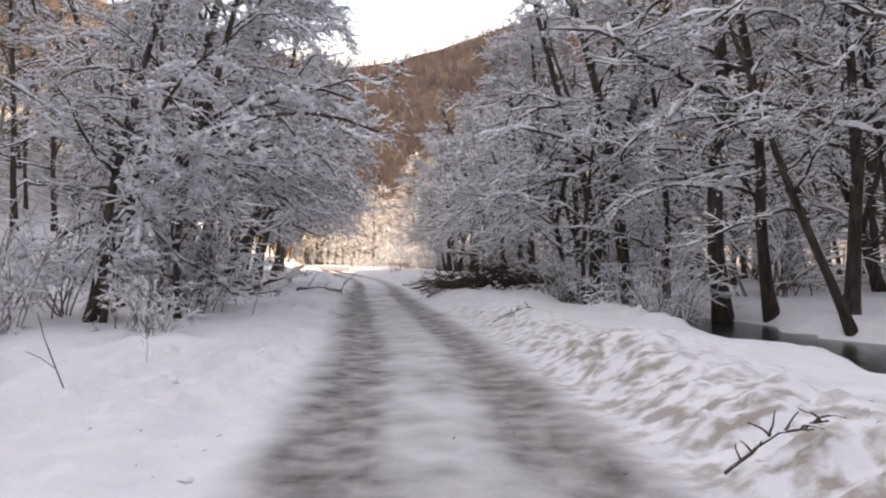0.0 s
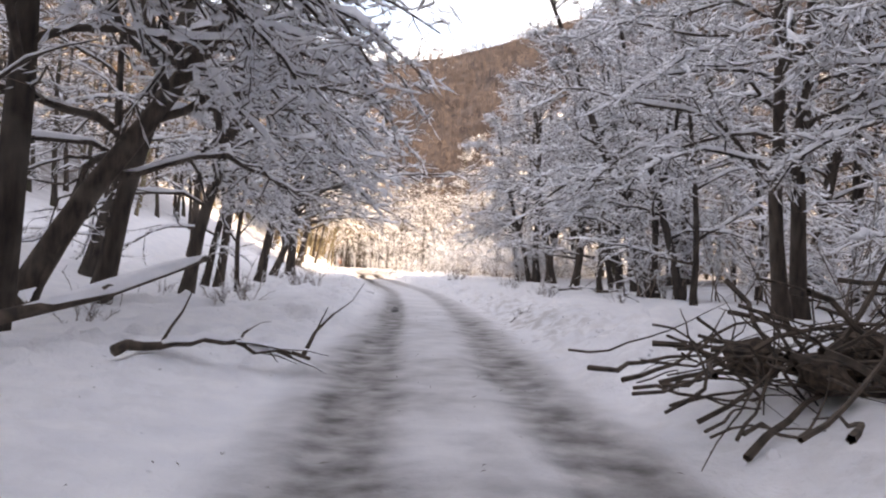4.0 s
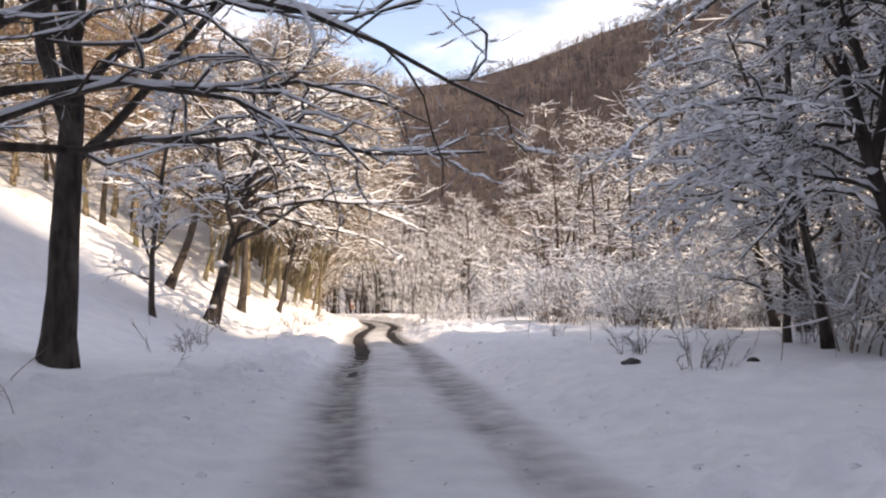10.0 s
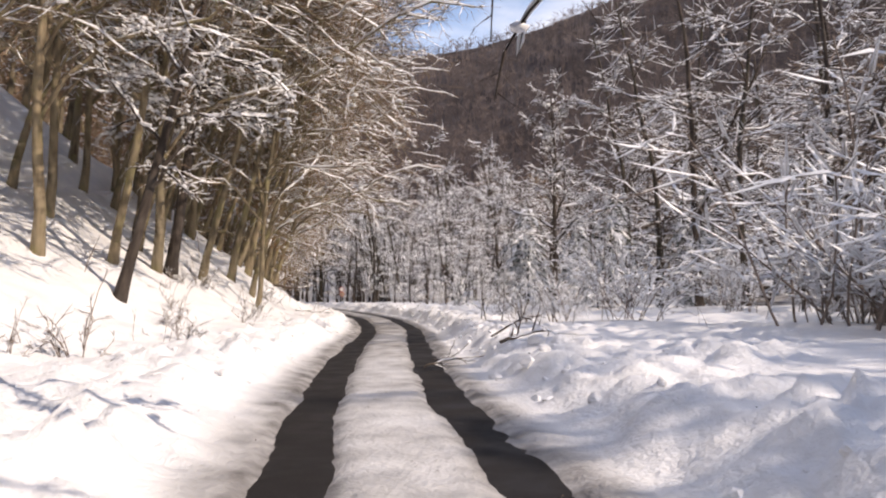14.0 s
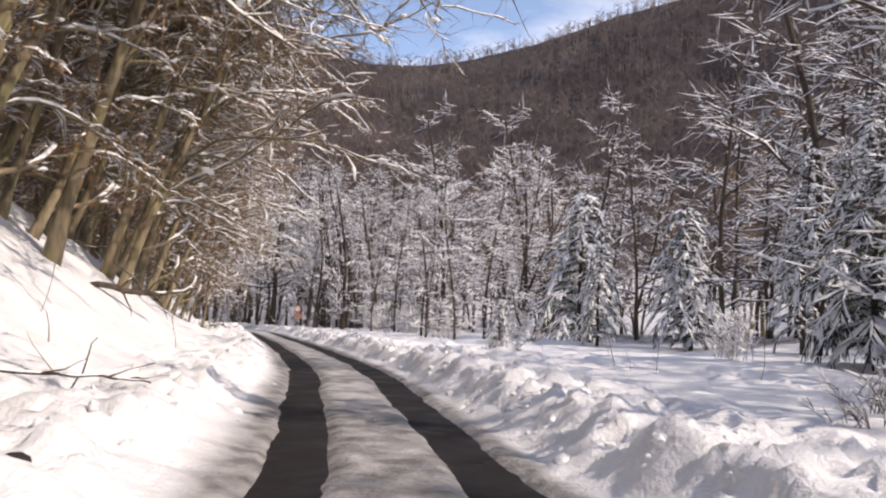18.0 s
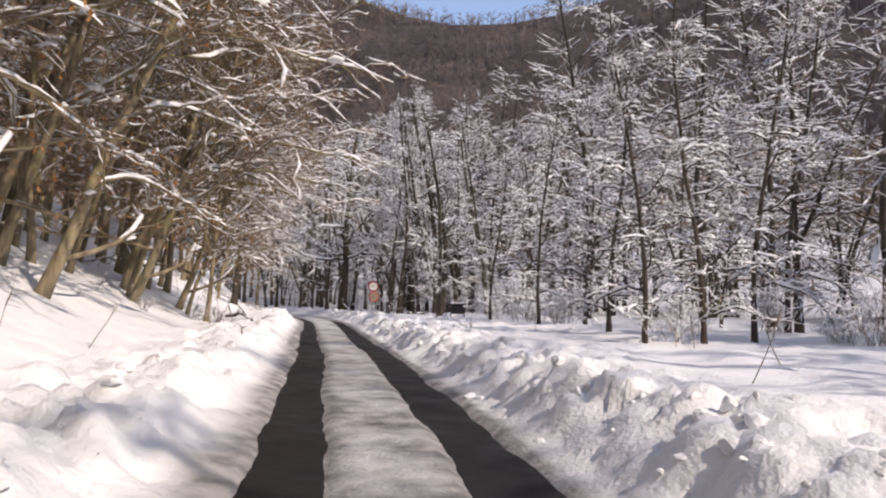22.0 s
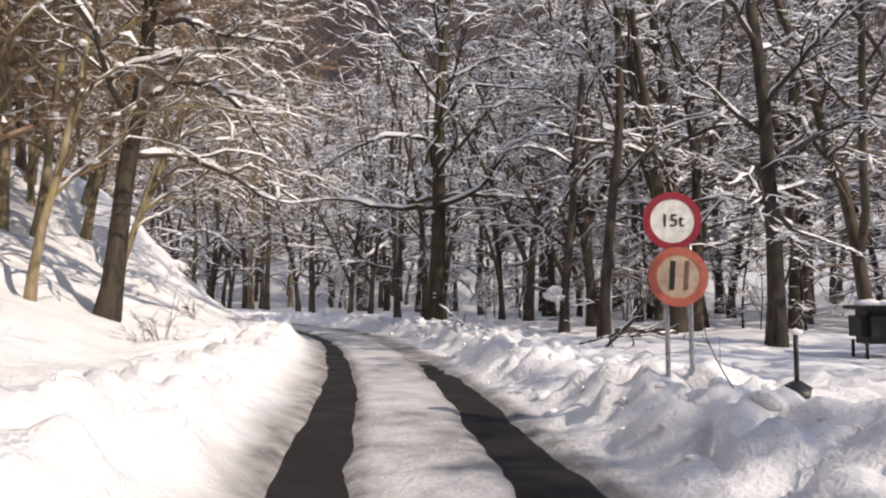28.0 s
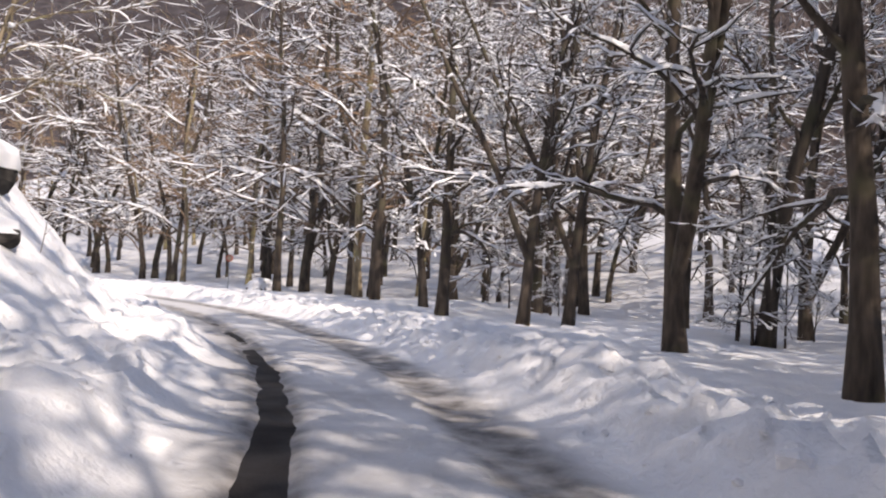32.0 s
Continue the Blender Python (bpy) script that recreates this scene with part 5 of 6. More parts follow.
mesh_part("snow_cover", fork_snow.v, fork_snow.f, SNOW_CAP, giant, "lumps of snow in the fork and on the great limbs")
for z0 in (0.72, 0.86):
    dash = bmesh.new()
    bmesh.ops.create_cube(dash, size=1, matrix=Matrix.Translation((0.06, -0.315, z0)) @ Matrix.Diagonal((0.11, 0.06, 0.035, 1)))
    bmesh.ops.bevel(dash, geom=dash.edges[:], offset=0.006, segments=1, affect="EDGES")
    part("paint_mark", dash, SNOW_CAP, giant, "short white painted dash")
giant.matrix_basis = pose(-37.7, 175.2, ground_at(-37.7, 175.2), 0, 0, 0)
# two dark trunks at the wood's edge, one with a great lump of snow caught in its side twigs
for seed, label, x, y, r0 in ((93, "thin dark trunk with a big snow lump in its twigs", -32.8, 169.8, 0.115), (94, "dark straight bare trunk at the edge of the wood", -31.75, 168.5, 0.135)):
    edge_tree = grow("beech_tree", label, seed, H=14, r0=r0, lean=(0.03, 0.0), n_limb=18, low=0.26, reach=3.2, rise=26, droop=0.6, twig=0.4, subs=8, twigs=8, snow=0.042, snow_chance=0.75, limb_r=0.35, bark_mat=BARK_DARK, twig_mat=TWIG_GREY)
    edge_tree.matrix_basis = pose(x, y, ground_at(x, y), 0, 0, 0)
    if seed == 93:
        caught, tangle = Mass(), Mass()
        for k in range(8):
            caught.blob(bough_rng, (-0.2 + bough_rng.normal(0, 0.07), -0.12 + bough_rng.normal(0, 0.05), 1.0 + bough_rng.normal(0, 0.07)), 0.12 + 0.06 * bough_rng.random())
        for k in range(34):
            a = bough_rng.random() * 6.28
            o = np.array((0.0, -0.05, 0.25 + 0.75 * bough_rng.random()))
            tw = wander(bough_rng, o, (math.cos(a), math.sin(a) - 0.3, 0.15), 0.4 + 0.7 * bough_rng.random(), 4, 0.5, 0.25)
            tangle.tube(tw, np.linspace(0.012, 0.004, 5), 4)
            snow_on(caught, bough_rng, tw, np.linspace(0.012, 0.004, 5), 0.014, 0.02, 0.35)
        mesh_part("side_spray", tangle.v, tangle.f, TWIG_GREY, edge_tree, "tangle of thin bare twigs round the foot")
        mesh_part("snow_cover", caught.v, caught.f, SNOW_CAP, edge_tree, "great lump of snow")
# saplings between the trunks of the wood
sapling_rng = np.random.default_rng(95)
for _ in range(52):
    x, y = sapling_rng.uniform(-50, -24), sapling_rng.uniform(170, 197)
    if abs(beside(x, y)[1][0]) > 7.5 and (x + 37.7) ** 2 + (y - 175.2) ** 2 > 6:
        place(slim[int(sapling_rng.integers(0, 2))], x, y, sapling_rng.random() * 360, 0.3 + 0.4 * sapling_rng.random())


def scatter(count, patterns, y0, y1, d0, d1, size0, size1, gap, lean_in=False, taken=[]):
    made = tries = 0
    while made < count and tries < count * 12:
        tries += 1
        yc, d = y0 + (y1 - y0) * rng.random(), d0 + (d1 - d0) * rng.random()
        x, y = at_road(yc, d)
        if any((x - a) ** 2 + (y - b_) ** 2 < gap * gap for a, b_ in taken) or abs(beside(x, y)[1][0]) < min(abs(d0), abs(d1)) - 0.5:
            continue
        taken.append((x, y))
        rot = toward_road(x, y) + rng.normal(0, 30) if lean_in else rng.random() * 360
        place(patterns[int(rng.integers(0, len(patterns)))], x, y, rot, size0 + (size1 - size0) * rng.random())
        made += 1


scatter(14, valley, 2, 85, 10.5, 20, 0.85, 1.2, 3.0)
scatter(26, far_trees, -5, 95, 15, 30, 0.9, 1.35, 3.0)
scatter(22, far_trees, 5, 95, -28, -12, 0.8, 1.1, 3.2, True)
scatter(46, far_trees, 97, 182, 14, 30, 0.9, 1.4, 2.8)
scatter(52, far_brown, 90, 168, -26, -10, 1.0, 1.4, 2.0, True)
scatter(9, far_brown, 128, 168, -14, -8.5, 1.5, 1.9, 2.0, True)
scatter(14, far_brown, 40, 90, -32, -15, 0.8, 1.2, 3.4, True)
scatter(14, wood_trees, 168, 198, 6, 24, 0.9, 1.15, 2.4)
scatter(34, far_trees, 165, 200, 8, 32, 1.1, 1.5, 2.3)
scatter(34, far_brown, 160, 200, -30, -7.0, 0.9, 1.25, 2.1, True)


def woods(name, label, pattern, spots):
    """Far trees past counting, joined into one mesh."""
    src = [(o, np.array([v.co[:] for v in o.data.vertices]), [tuple(p.vertices) for p in o.data.polygons]) for o in pattern.children]
    me = bpy.data.meshes.new(name)
    verts, faces, slots, o = [], [], [], 0
    for x, y, size in spots:
        a = rng.random() * 6.28
        turn_ = np.array([[math.cos(a), math.sin(a), 0], [-math.sin(a), math.cos(a), 0], [0, 0, 1]]) * size
        base = np.array([x, y, ground_at(x, y) - 0.1])
        for k, (_, v, f_) in enumerate(src):
            verts.append(v @ turn_ + base)
            faces.extend(tuple(i + o for i in q) for q in f_)
            slots.extend([k] * len(f_))
            o += len(v)
    me.from_pydata(np.vstack(verts).tolist(), [], faces)
    for ob, *_ in src:
        me.materials.append(ob.data.materials[0])
    me.polygons.foreach_set("material_index", np.array(slots, dtype=np.int32))
    tagged(new(name, me), label, "woodland", kind="stuff")


def spots(count, y0, y1, d0, d1, s0, s1):
    return [(*at_road(rng.uniform(y0, y1), rng.uniform(d0, d1)), rng.uniform(s0, s1)) for _ in range(count)]


far_end = [(x_, y_, rng.uniform(1.2, 1.8)) for x_, y_ in zip(rng.uniform(-140, -48, 250), rng.uniform(165, 270, 250)) if abs(beside(x_, y_)[1][0]) > 9]
left_end = [(x_, y_, rng.uniform(1.1, 1.6)) for x_, y_ in zip(rng.uniform(-84, -46, 60), rng.uniform(158, 188, 60)) if beside(x_, y_)[1][0] < -13]
woods("valley_woodland", "leafless snowy woodland rising across the valley", deep_grey,
      spots(45, 0, 50, 13, 40, 0.8, 1.2) + spots(60, 40, 95, 13, 45, 0.9, 1.3) + spots(14, 0, 85, -30, -13, 0.8, 1.0) + spots(28, 68, 100, -36, -12, 0.8, 1.2) + spots(60, 95, 185, 20, 38, 0.9, 1.2) + spots(45, 168, 201, 14, 40, 0.9, 1.3) + [q for k, q in enumerate(far_end) if k % 3])
woods("hillside_woodland", "brown leafless woodland high on the hillside", deep_brown,
      spots(40, 85, 168, -70, -28, 1.0, 1.5) + spots(95, 92, 172, -38, -11, 0.9, 1.4) + spots(45, 168, 200, -34, -8, 0.8, 1.2) + spots(65, 95, 185, 34, 80, 1.0, 1.4) + spots(14, 20, 85, -70, -32, 0.9, 1.3) + spots(30, 160, 200, -60, -28, 0.9, 1.3) + far_end[::3] + left_end[::2])
scatter(26, bushes[:2], 26, 95, 8.5, 22, 0.9, 1.7, 1.6)
scatter(8, bushes[:2], 0, 26, 10, 18, 0.9, 1.5, 1.6)
scatter(22, bushes[2:], 0, 95, -7.5, -3.6, 0.6, 1.2, 0.8)
scatter(16, bushes[2:], 95, 180, -6, -3.4, 0.5, 1.0, 0.8)
scatter(14, bushes[2:], 20, 175, 3.6, 6, 0.5, 1.0, 0.8)
for yc, d, k, size in ((13, -10.5, 0, 0.85), (19, -6.0, 1, 1.0), (24, -6.4, 0, 1.35), (28, -6.9, 1, 1.4), (32, -6.3, 0, 1.35), (36, -6.6, 1, 1.35), (42, -6.6, 1, 1.2), (48, -7.6, 1, 0.9), (59, -10.5, 0, 1.2), 
                       (17, 9.3, 0, 0.95), (27, 7.4, 1, 0.95), (31, 9.0, 0, 1.0), (37, 7.6, 0, 1.0), (45, 8.6, 1, 1.0), (53, 9.4, 0, 1.0), (66, 8.8, 1, 1.0), (74, 11.5, 0, 1.1), (80, 14.5, 1, 1.0)):
    x, y = at_road(yc, d)
    place(over[k], x, y, toward_road(x, y) + rng.normal(0, 18), size)
for x, y, k, size in ((-4.9, 12.4, 1, 0.45), (-8.6, 14.2, 1, 0.8), (-8.4, 17.2, 1, 1.2), (-6.0, 17.6, 0, 1.1), (-7.0, 19.8, 1, 1.3), (5.6, 18.2, 1, 0.8), (4.9, 20.4, 1, 0.8), (4.3, 24.6, 0, 0.9), (4.8, 26.6, 1, 0.9), (5.5, 29.5, 1, 0.9)):
    place(bushes[k], x, y, rng.random() * 360, size)


# ---- signs, fallen wood, stones and litter ----
def paint(name, colour, rough=0.5, dirt=0.25):
    m, n, l, b = material(name, rough, 0.4)
    t = noise_node(n, l, 14, 5)
    low = tuple(v * (1 - dirt) for v in colour)
    l.new(ramp_node(n, l, t.outputs["Fac"], [(0.35, low), (0.6, colour)]), b.inputs["Base Color"])
    return m


SIGN_WHITE, SIGN_RED = paint("sign_white", (0.74, 0.75, 0.72)), paint("sign_red", (0.30, 0.02, 0.04))
SIGN_FADED, SIGN_ORANGE = paint("sign_faded", (0.5, 0.38, 0.28)), paint("sign_faded_red", (0.48, 0.13, 0.09))
SIGN_BLACK, SIGN_BROWN = paint("sign_black", (0.02, 0.02, 0.02)), paint("sign_brown", (0.20, 0.10, 0.08))
ZINC, n, l, b = material("zinc", 0.45, 0.5, 0.85)
l.new(ramp_node(n, l, noise_node(n, l, 30, 3).outputs["Fac"], [(0.3, (0.28, 0.29, 0.30)), (0.7, (0.5, 0.51, 0.52))]), b.inputs["Base Color"])
PLASTIC = paint("black_plastic", (0.018, 0.018, 0.02), 0.45)


def disc(r0, r1, thick, y, seg=40):
    """A ring or a disc in the xz plane, its face towards -y."""
    bm = bmesh.new()
    ring = []
    for k in range(seg):
        a = 2 * math.pi * k / seg
        ring.append([bm.verts.new((math.cos(a) * r, q, math.sin(a) * r)) for r, q in ((r0, y), (r1, y), (r1, y + thick), (r0, y + thick))])
    for k in range(seg):
        p, q = ring[k], ring[(k + 1) % seg]
        for i in range(4):
            bm.faces.new((p[i], p[(i + 1) % 4], q[(i + 1) % 4], q[i]))
    if r0 < 1e-3:
        bmesh.ops.remove_doubles(bm, verts=bm.verts, dist=1e-4)
    bmesh.ops.recalc_face_normals(bm, faces=bm.faces)
    return bm


def bar(sx_, sy_, sz_, c):
    bm = bmesh.new()
    bmesh.ops.create_cube(bm, size=1, matrix=Matrix.Translation(c) @ Matrix.Diagonal((sx_, sy_, sz_, 1)))
    bmesh.ops.bevel(bm, geom=bm.edges[:], offset=min(sx_, sy_, sz_) * 0.2, segments=2, affect="EDGES")
    return bm


def rod(r, z0, z1, x=0, y=0):
    m = Mass()
    m.tube(np.array([(x, y, z0), (x, y, (z0 + z1) / 2), (x, y, z1)], float), np.array([r, r, r]), 10, True)
    return m


SX, SY = -30.6, 158.0
post = thing("road_sign", "two round red-rimmed traffic signs on thin grey posts in snow", "road sign", m=pose(SX, SY, ground_at(SX, SY), 0, 0, 14))
g = ground_at(SX, SY)
for px in (-0.05, 0.17):
    r_ = rod(0.022, -0.3, 2.05 - g, px, 0.05)
    mesh_part("pole", r_.v, r_.f, ZINC, post, "thin grey pole")
up, low_ = 2.02 - g, 1.50 - g
plate = part("weight_limit_plate", disc(0.0, 0.27, 0.012, 0.0), SIGN_WHITE, post, "white plate with black 15t")
plate.location = (0, 0, up)
part("rim", disc(0.205, 0.272, 0.016, -0.004), SIGN_RED, plate, "red rim")
curve = bpy.data.curves.new("limit_text", "FONT")
curve.body, curve.size, curve.align_x, curve.align_y, curve.extrude = "15t", 0.165, "CENTER", "CENTER", 0.003
holder = new("limit_text", curve)
bpy.context.view_layer.update()
text_mesh = bpy.data.meshes.new_from_object(holder.evaluated_get(bpy.context.evaluated_depsgraph_get()))
bpy.data.objects.remove(holder)
text_mesh.transform(Matrix.Rotation(radians(90), 4, "X"))
text_mesh.materials.clear()
text_mesh.materials.append(SIGN_BLACK)
words = new("lettering", text_mesh)
words.parent, words.location = plate, (0, -0.006, 0)
words["label"] = "black figures 15t"
plate2 = part("priority_plate", disc(0.0, 0.275, 0.012, 0.0), SIGN_FADED, post, "faded plate with two upright bars")
plate2.location, plate2.rotation_euler = (0.04, -0.02, low_), (0, radians(4), 0)
part("rim", disc(0.20, 0.277, 0.016, -0.004), SIGN_ORANGE, plate2, "faded red rim")
part("bar", bar(0.045, 0.006, 0.27, (-0.055, -0.005, 0.01)), SIGN_BLACK, plate2, "black upright bar")
part("bar", bar(0.035, 0.006, 0.27, (0.075, -0.005, 0.02)), SIGN_BROWN, plate2, "brown upright bar")
for k, z in enumerate((up, low_)):
    part("clamp", bar(0.28, 0.02, 0.03, (0.05, 0.03, z)), ZINC, post)

far_sign = thing("road_sign", "small red round traffic sign far along the lane", "road sign", m=pose(-70.1, 203.8, ground_at(-70.1, 203.8), 0, 0, 40))
r_ = rod(0.03, -0.3, 1.9)
mesh_part("pole", r_.v, r_.f, ZINC, far_sign)
p_ = part("plate", disc(0.0, 0.2, 0.012, -0.05), SIGN_FADED, far_sign)
p_.location = (0, 0, 1.75)
part("rim", disc(0.12, 0.202, 0.016, -0.056), SIGN_ORANGE, p_, "faded red rim")

bin_ = thing("litter_bin", "large black bin on short legs with a cap of snow", "bin", m=pose(-27.15, 164.0, ground_at(-27.15, 164.0), 0, 0, 12))
part("body", bar(0.95, 0.6, 0.55, (0, 0, 0.5)), PLASTIC, bin_)
part("lid", bar(1.0, 0.66, 0.06, (0, 0, 0.8)), PLASTIC, bin_)
for px, py in ((-0.4, -0.22), (0.4, -0.22), (-0.4, 0.22), (0.4, 0.22)):
    r_ = rod(0.025, -0.2, 0.28, px, py)
    mesh_part("leg", r_.v, r_.f, PLASTIC, bin_)
cap = Mass()
for k in range(5):
    cap.blob(np.random.default_rng(30 + k), (-0.34 + 0.17 * k, 0.04 * (k % 2), 0.84), 0.15)
mesh_part("snow_cap", cap.v, cap.f, SNOW_CAP, bin_, "snow on the lid")
stand = thing("ground_marker", "dark marker post on a broad conical foot in snow", "marker post", m=pose(-29.65, 157.6, ground_at(-29.65, 157.6), 0, 0, 0))
foot = Mass()
foot.tube(np.array([(0, 0, -0.05), (0, 0, 0.06), (0, 0, 0.12)]), np.array([0.2, 0.13, 0.03]), 14, True)
mesh_part("foot", foot.v, foot.f, PLASTIC, stand)
r_ = rod(0.02, 0.05, 0.5)
mesh_part("post", r_.v, r_.f, PLASTIC, stand)
cap = Mass()
cap.blob(np.random.default_rng(4), (0, 0, 0.52), 0.035)
mesh_part("snow_cap", cap.v, cap.f, SNOW_CAP, stand)


def fallen(name, label, pts, r0, r1, seed, side_branches=5, snow=0.05, reach=1.0):
    """A fallen trunk or branch with stubs and snow on top."""
    rng_ = np.random.default_rng(seed)
    p = np.array([(x, y, ground_at(x, y) + z) for x, y, z in pts], float)
    u = np.linspace(0, 1, 13)
    k = np.linspace(0, 1, len(p))
    q = np.stack([np.interp(u, k, p[:, i]) for i in range(3)], 1) + rng_.normal(0, r0 * 0.35, (13, 3))
    root = thing(name, label, "fallen log", m=Matrix.Translation(q[0]))
    q = q - q[0]
    rad = np.linspace(r0, r1, 13)
    body = Mass()
    body.tube(q, rad, 7, True)
    mesh_part("bough", body.v, body.f, DEADWOOD, root)
    white = Mass()
    snow_on(white, rng_, q, rad, snow, snow * 1.1, 0.85)
    for j in range(side_branches):
        o, d = along(q, 0.15 + 0.84 * rng_.random())
        s = wander(rng_, o, d / np.linalg.norm(d) * 0.6 + rng_.normal(0, 0.6, 3) + (0, 0, 0.35), (0.35 + 1.0 * rng_.random() * min(1, r0 * 14)) * reach, 4, 0.3, 0.2)
        br = Mass()
        sr = np.linspace(r1 * 0.8 + 0.004, 0.004, 5)
        br.tube(s, sr, 4)
        mesh_part("side_branch", br.v, br.f, DEADWOOD, root)
        snow_on(white, rng_, s, sr, snow * 0.5, snow * 0.5, 0.5)
    if white.v:
        mesh_part("snow_cover", white.v, white.f, SNOW_CAP, root, "snow lying on the wood")
    return root


fallen("fallen_log", "fallen dark trunk propped on its elbow, snow on top", [(-8.6, 24.9, 0.9), (-7.5, 26.6, 0.15), (-6.9, 27.5, 0.15), (-5.9, 31.2, 0.95)], 0.14, 0.05, 1, 7, 0.07)
fallen("fallen_branch", "dark broken branch lying in the snowy verge", [(-5.6, 28.2, 0.1), (-4.9, 28.6, 0.25), (-4.0, 29.2, 0.2)], 0.06, 0.02, 2, 8, 0.03)
fallen("fallen_branch", "snow-topped dead branch beside the lane", [(-7.2, 25.6, 0.1), (-5.6, 25.9, 0.2)], 0.05, 0.02, 3, 6, 0.03)
fallen("fallen_log", "thin fallen trunk lying before the wood", [(0.9, 57.8, 0.08), (2.4, 57.0, 0.15), (3.9, 55.8, 0.05)], 0.07, 0.03, 4, 4, 0.05)
fallen("fallen_branch", "long thin branch drooping over the snow bank", [(2.0, 44.6, 0.3), (1.6, 42.0, 0.35), (1.0, 39.4, 0.15)], 0.03, 0.012, 5, 5, 0.02)
fallen("fallen_branch", "broken twiggy branch sticking from the ploughed bank", [(-13.25, 92.2, 0.08), (-12.9, 92.5, 0.16), (-12.3, 92.75, 0.05)], 0.018, 0.007, 6, 9, 0.012)
fallen("fallen_branch", "dark bent branch arching over the bank", [(-12.2, 93.6, 0.15), (-11.6, 93.3, 0.4), (-11.0, 92.9, 0.1)], 0.02, 0.008, 7, 9, 0.014)
fallen("fallen_branch", "dark dead branch half buried in the bank", [(-12.0, 92.5, 0.1), (-11.3, 93.0, 0.2)], 0.03, 0.015, 8, 6, 0.02)
fallen("fallen_log", "dark fallen log in the snow behind the signs", [(-31.5, 170.1, 0.1), (-30.8, 170.4, 0.12), (-30.0, 170.7, 0.08)], 0.07, 0.05, 9, 2, 0.04)
fallen("leaning_bough", "broken bough leaning up from the verge, hung with snow clumps", [(-31.5, 164.0, 0.02), (-31.0, 163.8, 0.5), (-30.3, 163.7, 1.5), (-29.6, 163.6, 2.5)], 0.032, 0.012, 27, 13, 0.06, 1.6)
fallen("fallen_branch", "dark twiggy branch tip lying on the bank", [(-31.9, 163.6, 0.12), (-31.4, 163.9, 0.2), (-30.9, 164.2, 0.12)], 0.02, 0.01, 28, 11, 0.012, 1.6)
fallen("fallen_branch", "thin snowy branch leaning over the verge", [(-36.3, 170.6, 0.5), (-35.3, 169.2, 0.15), (-34.6, 168.3, 0.0)], 0.03, 0.01, 10, 9, 0.02)
fallen("fallen_branch", "dark branch lying on the snowy verge", [(-10.5, 52.6, 0.04), (-10.1, 52.75, 0.1), (-9.7, 52.8, 0.04)], 0.018, 0.008, 11, 9, 0.012, 0.4)
fallen("fallen_log", "fallen log in shallow snow at the wood's edge", [(0.6, 52.8, 0.08), (2.6, 51.4, 0.1)], 0.07, 0.05, 12, 3, 0.04)
fallen("fallen_branch", "stick poking from the sunny slope", [(-20.2, 107.8, 0.05), (-19.6, 108.6, 0.25), (-19.2, 109.0, 0.1)], 0.02, 0.008, 13, 5, 0.01)
fallen("fallen_branch", "dark leaning branch on the snowy slope", [(-24.0, 116.3, 0.0), (-22.9, 116.9, 0.7), (-22.2, 117.4, 1.3)], 0.07, 0.03, 14, 6, 0.012)
fallen("fallen_log", "snow-covered fallen stem below the hillside trees", [(-33.4, 147.5, 0.2), (-32.2, 146.2, 0.3), (-31.2, 145.2, 0.1)], 0.06, 0.03, 15, 6, 0.05)

fallen("fallen_log", "short dark log lying below the sunny slope", [(-18.1, 81.3, 0.05), (-17.7, 81.2, 0.08), (-17.2, 80.9, 0.04)], 0.05, 0.03, 16, 2, 0.02)
fallen("fallen_branch", "twiggy dead branch sticking out of the dirty verge", [(1.75, 4.6, 0.02), (2.0, 4.4, 0.2), (2.25, 4.3, 0.08)], 0.012, 0.006, 17, 12, 0.008, 0.4)
fallen("fallen_branch", "dark twigs lying on the bank", [(1.0, 15.5, 0.03), (1.25, 15.35, 0.06), (1.5, 15.3, 0.03)], 0.01, 0.005, 18, 8, 0.004, 0.4)
fallen("fallen_branch", "thin twig lying on the snow bank", [(1.3, 15.7, 0.04), (1.6, 15.5, 0.1), (1.8, 15.2, 0.05)], 0.01, 0.005, 19, 6, 0.004, 0.4)
fallen("fallen_branch", "broken twig sticking from the churned verge", [(-1.7, 37.0, 0.02), (-1.5, 37.2, 0.1), (-1.25, 37.35, 0.12)], 0.01, 0.005, 20, 6, 0.004, 0.4)
fallen("fallen_branch", "small forked twig lying on the verge", [(-6.85, 49.1, 0.02), (-6.65, 49.15, 0.05), (-6.5, 49.15, 0.02)], 0.007, 0.004, 21, 4, 0.002, 0.4)
fallen("fallen_branch", "dark twig standing in the sunlit bank", [(-27.15, 135.5, 0.0), (-27.15, 135.55, 0.14), (-27.2, 135.6, 0.26)], 0.018, 0.01, 22, 2, 0.004, 0.4)
fallen("fallen_branch", "thin branch lying flat on the snow", [(-1.8, 51.3, 0.02), (-1.6, 51.25, 0.04), (-1.3, 51.1, 0.02)], 0.012, 0.006, 23, 3, 0.004, 0.4)
fallen("fallen_branch", "dark bare branch leaning over the wood's edge", [(-35.6, 179.2, 0.6), (-35.2, 178.6, 0.4), (-34.6, 177.9, 0.05)], 0.025, 0.01, 24, 9, 0.012)
rngs = np.random.default_rng(55)
stump = fallen("snowy_stump", "broken leaning stump wrapped in snow", [(-14.95, 121.8, 0.0), (-14.85, 121.85, 0.4), (-14.72, 121.9, 0.8)], 0.08, 0.05, 25, 2, 0.05)
lumps = Mass()
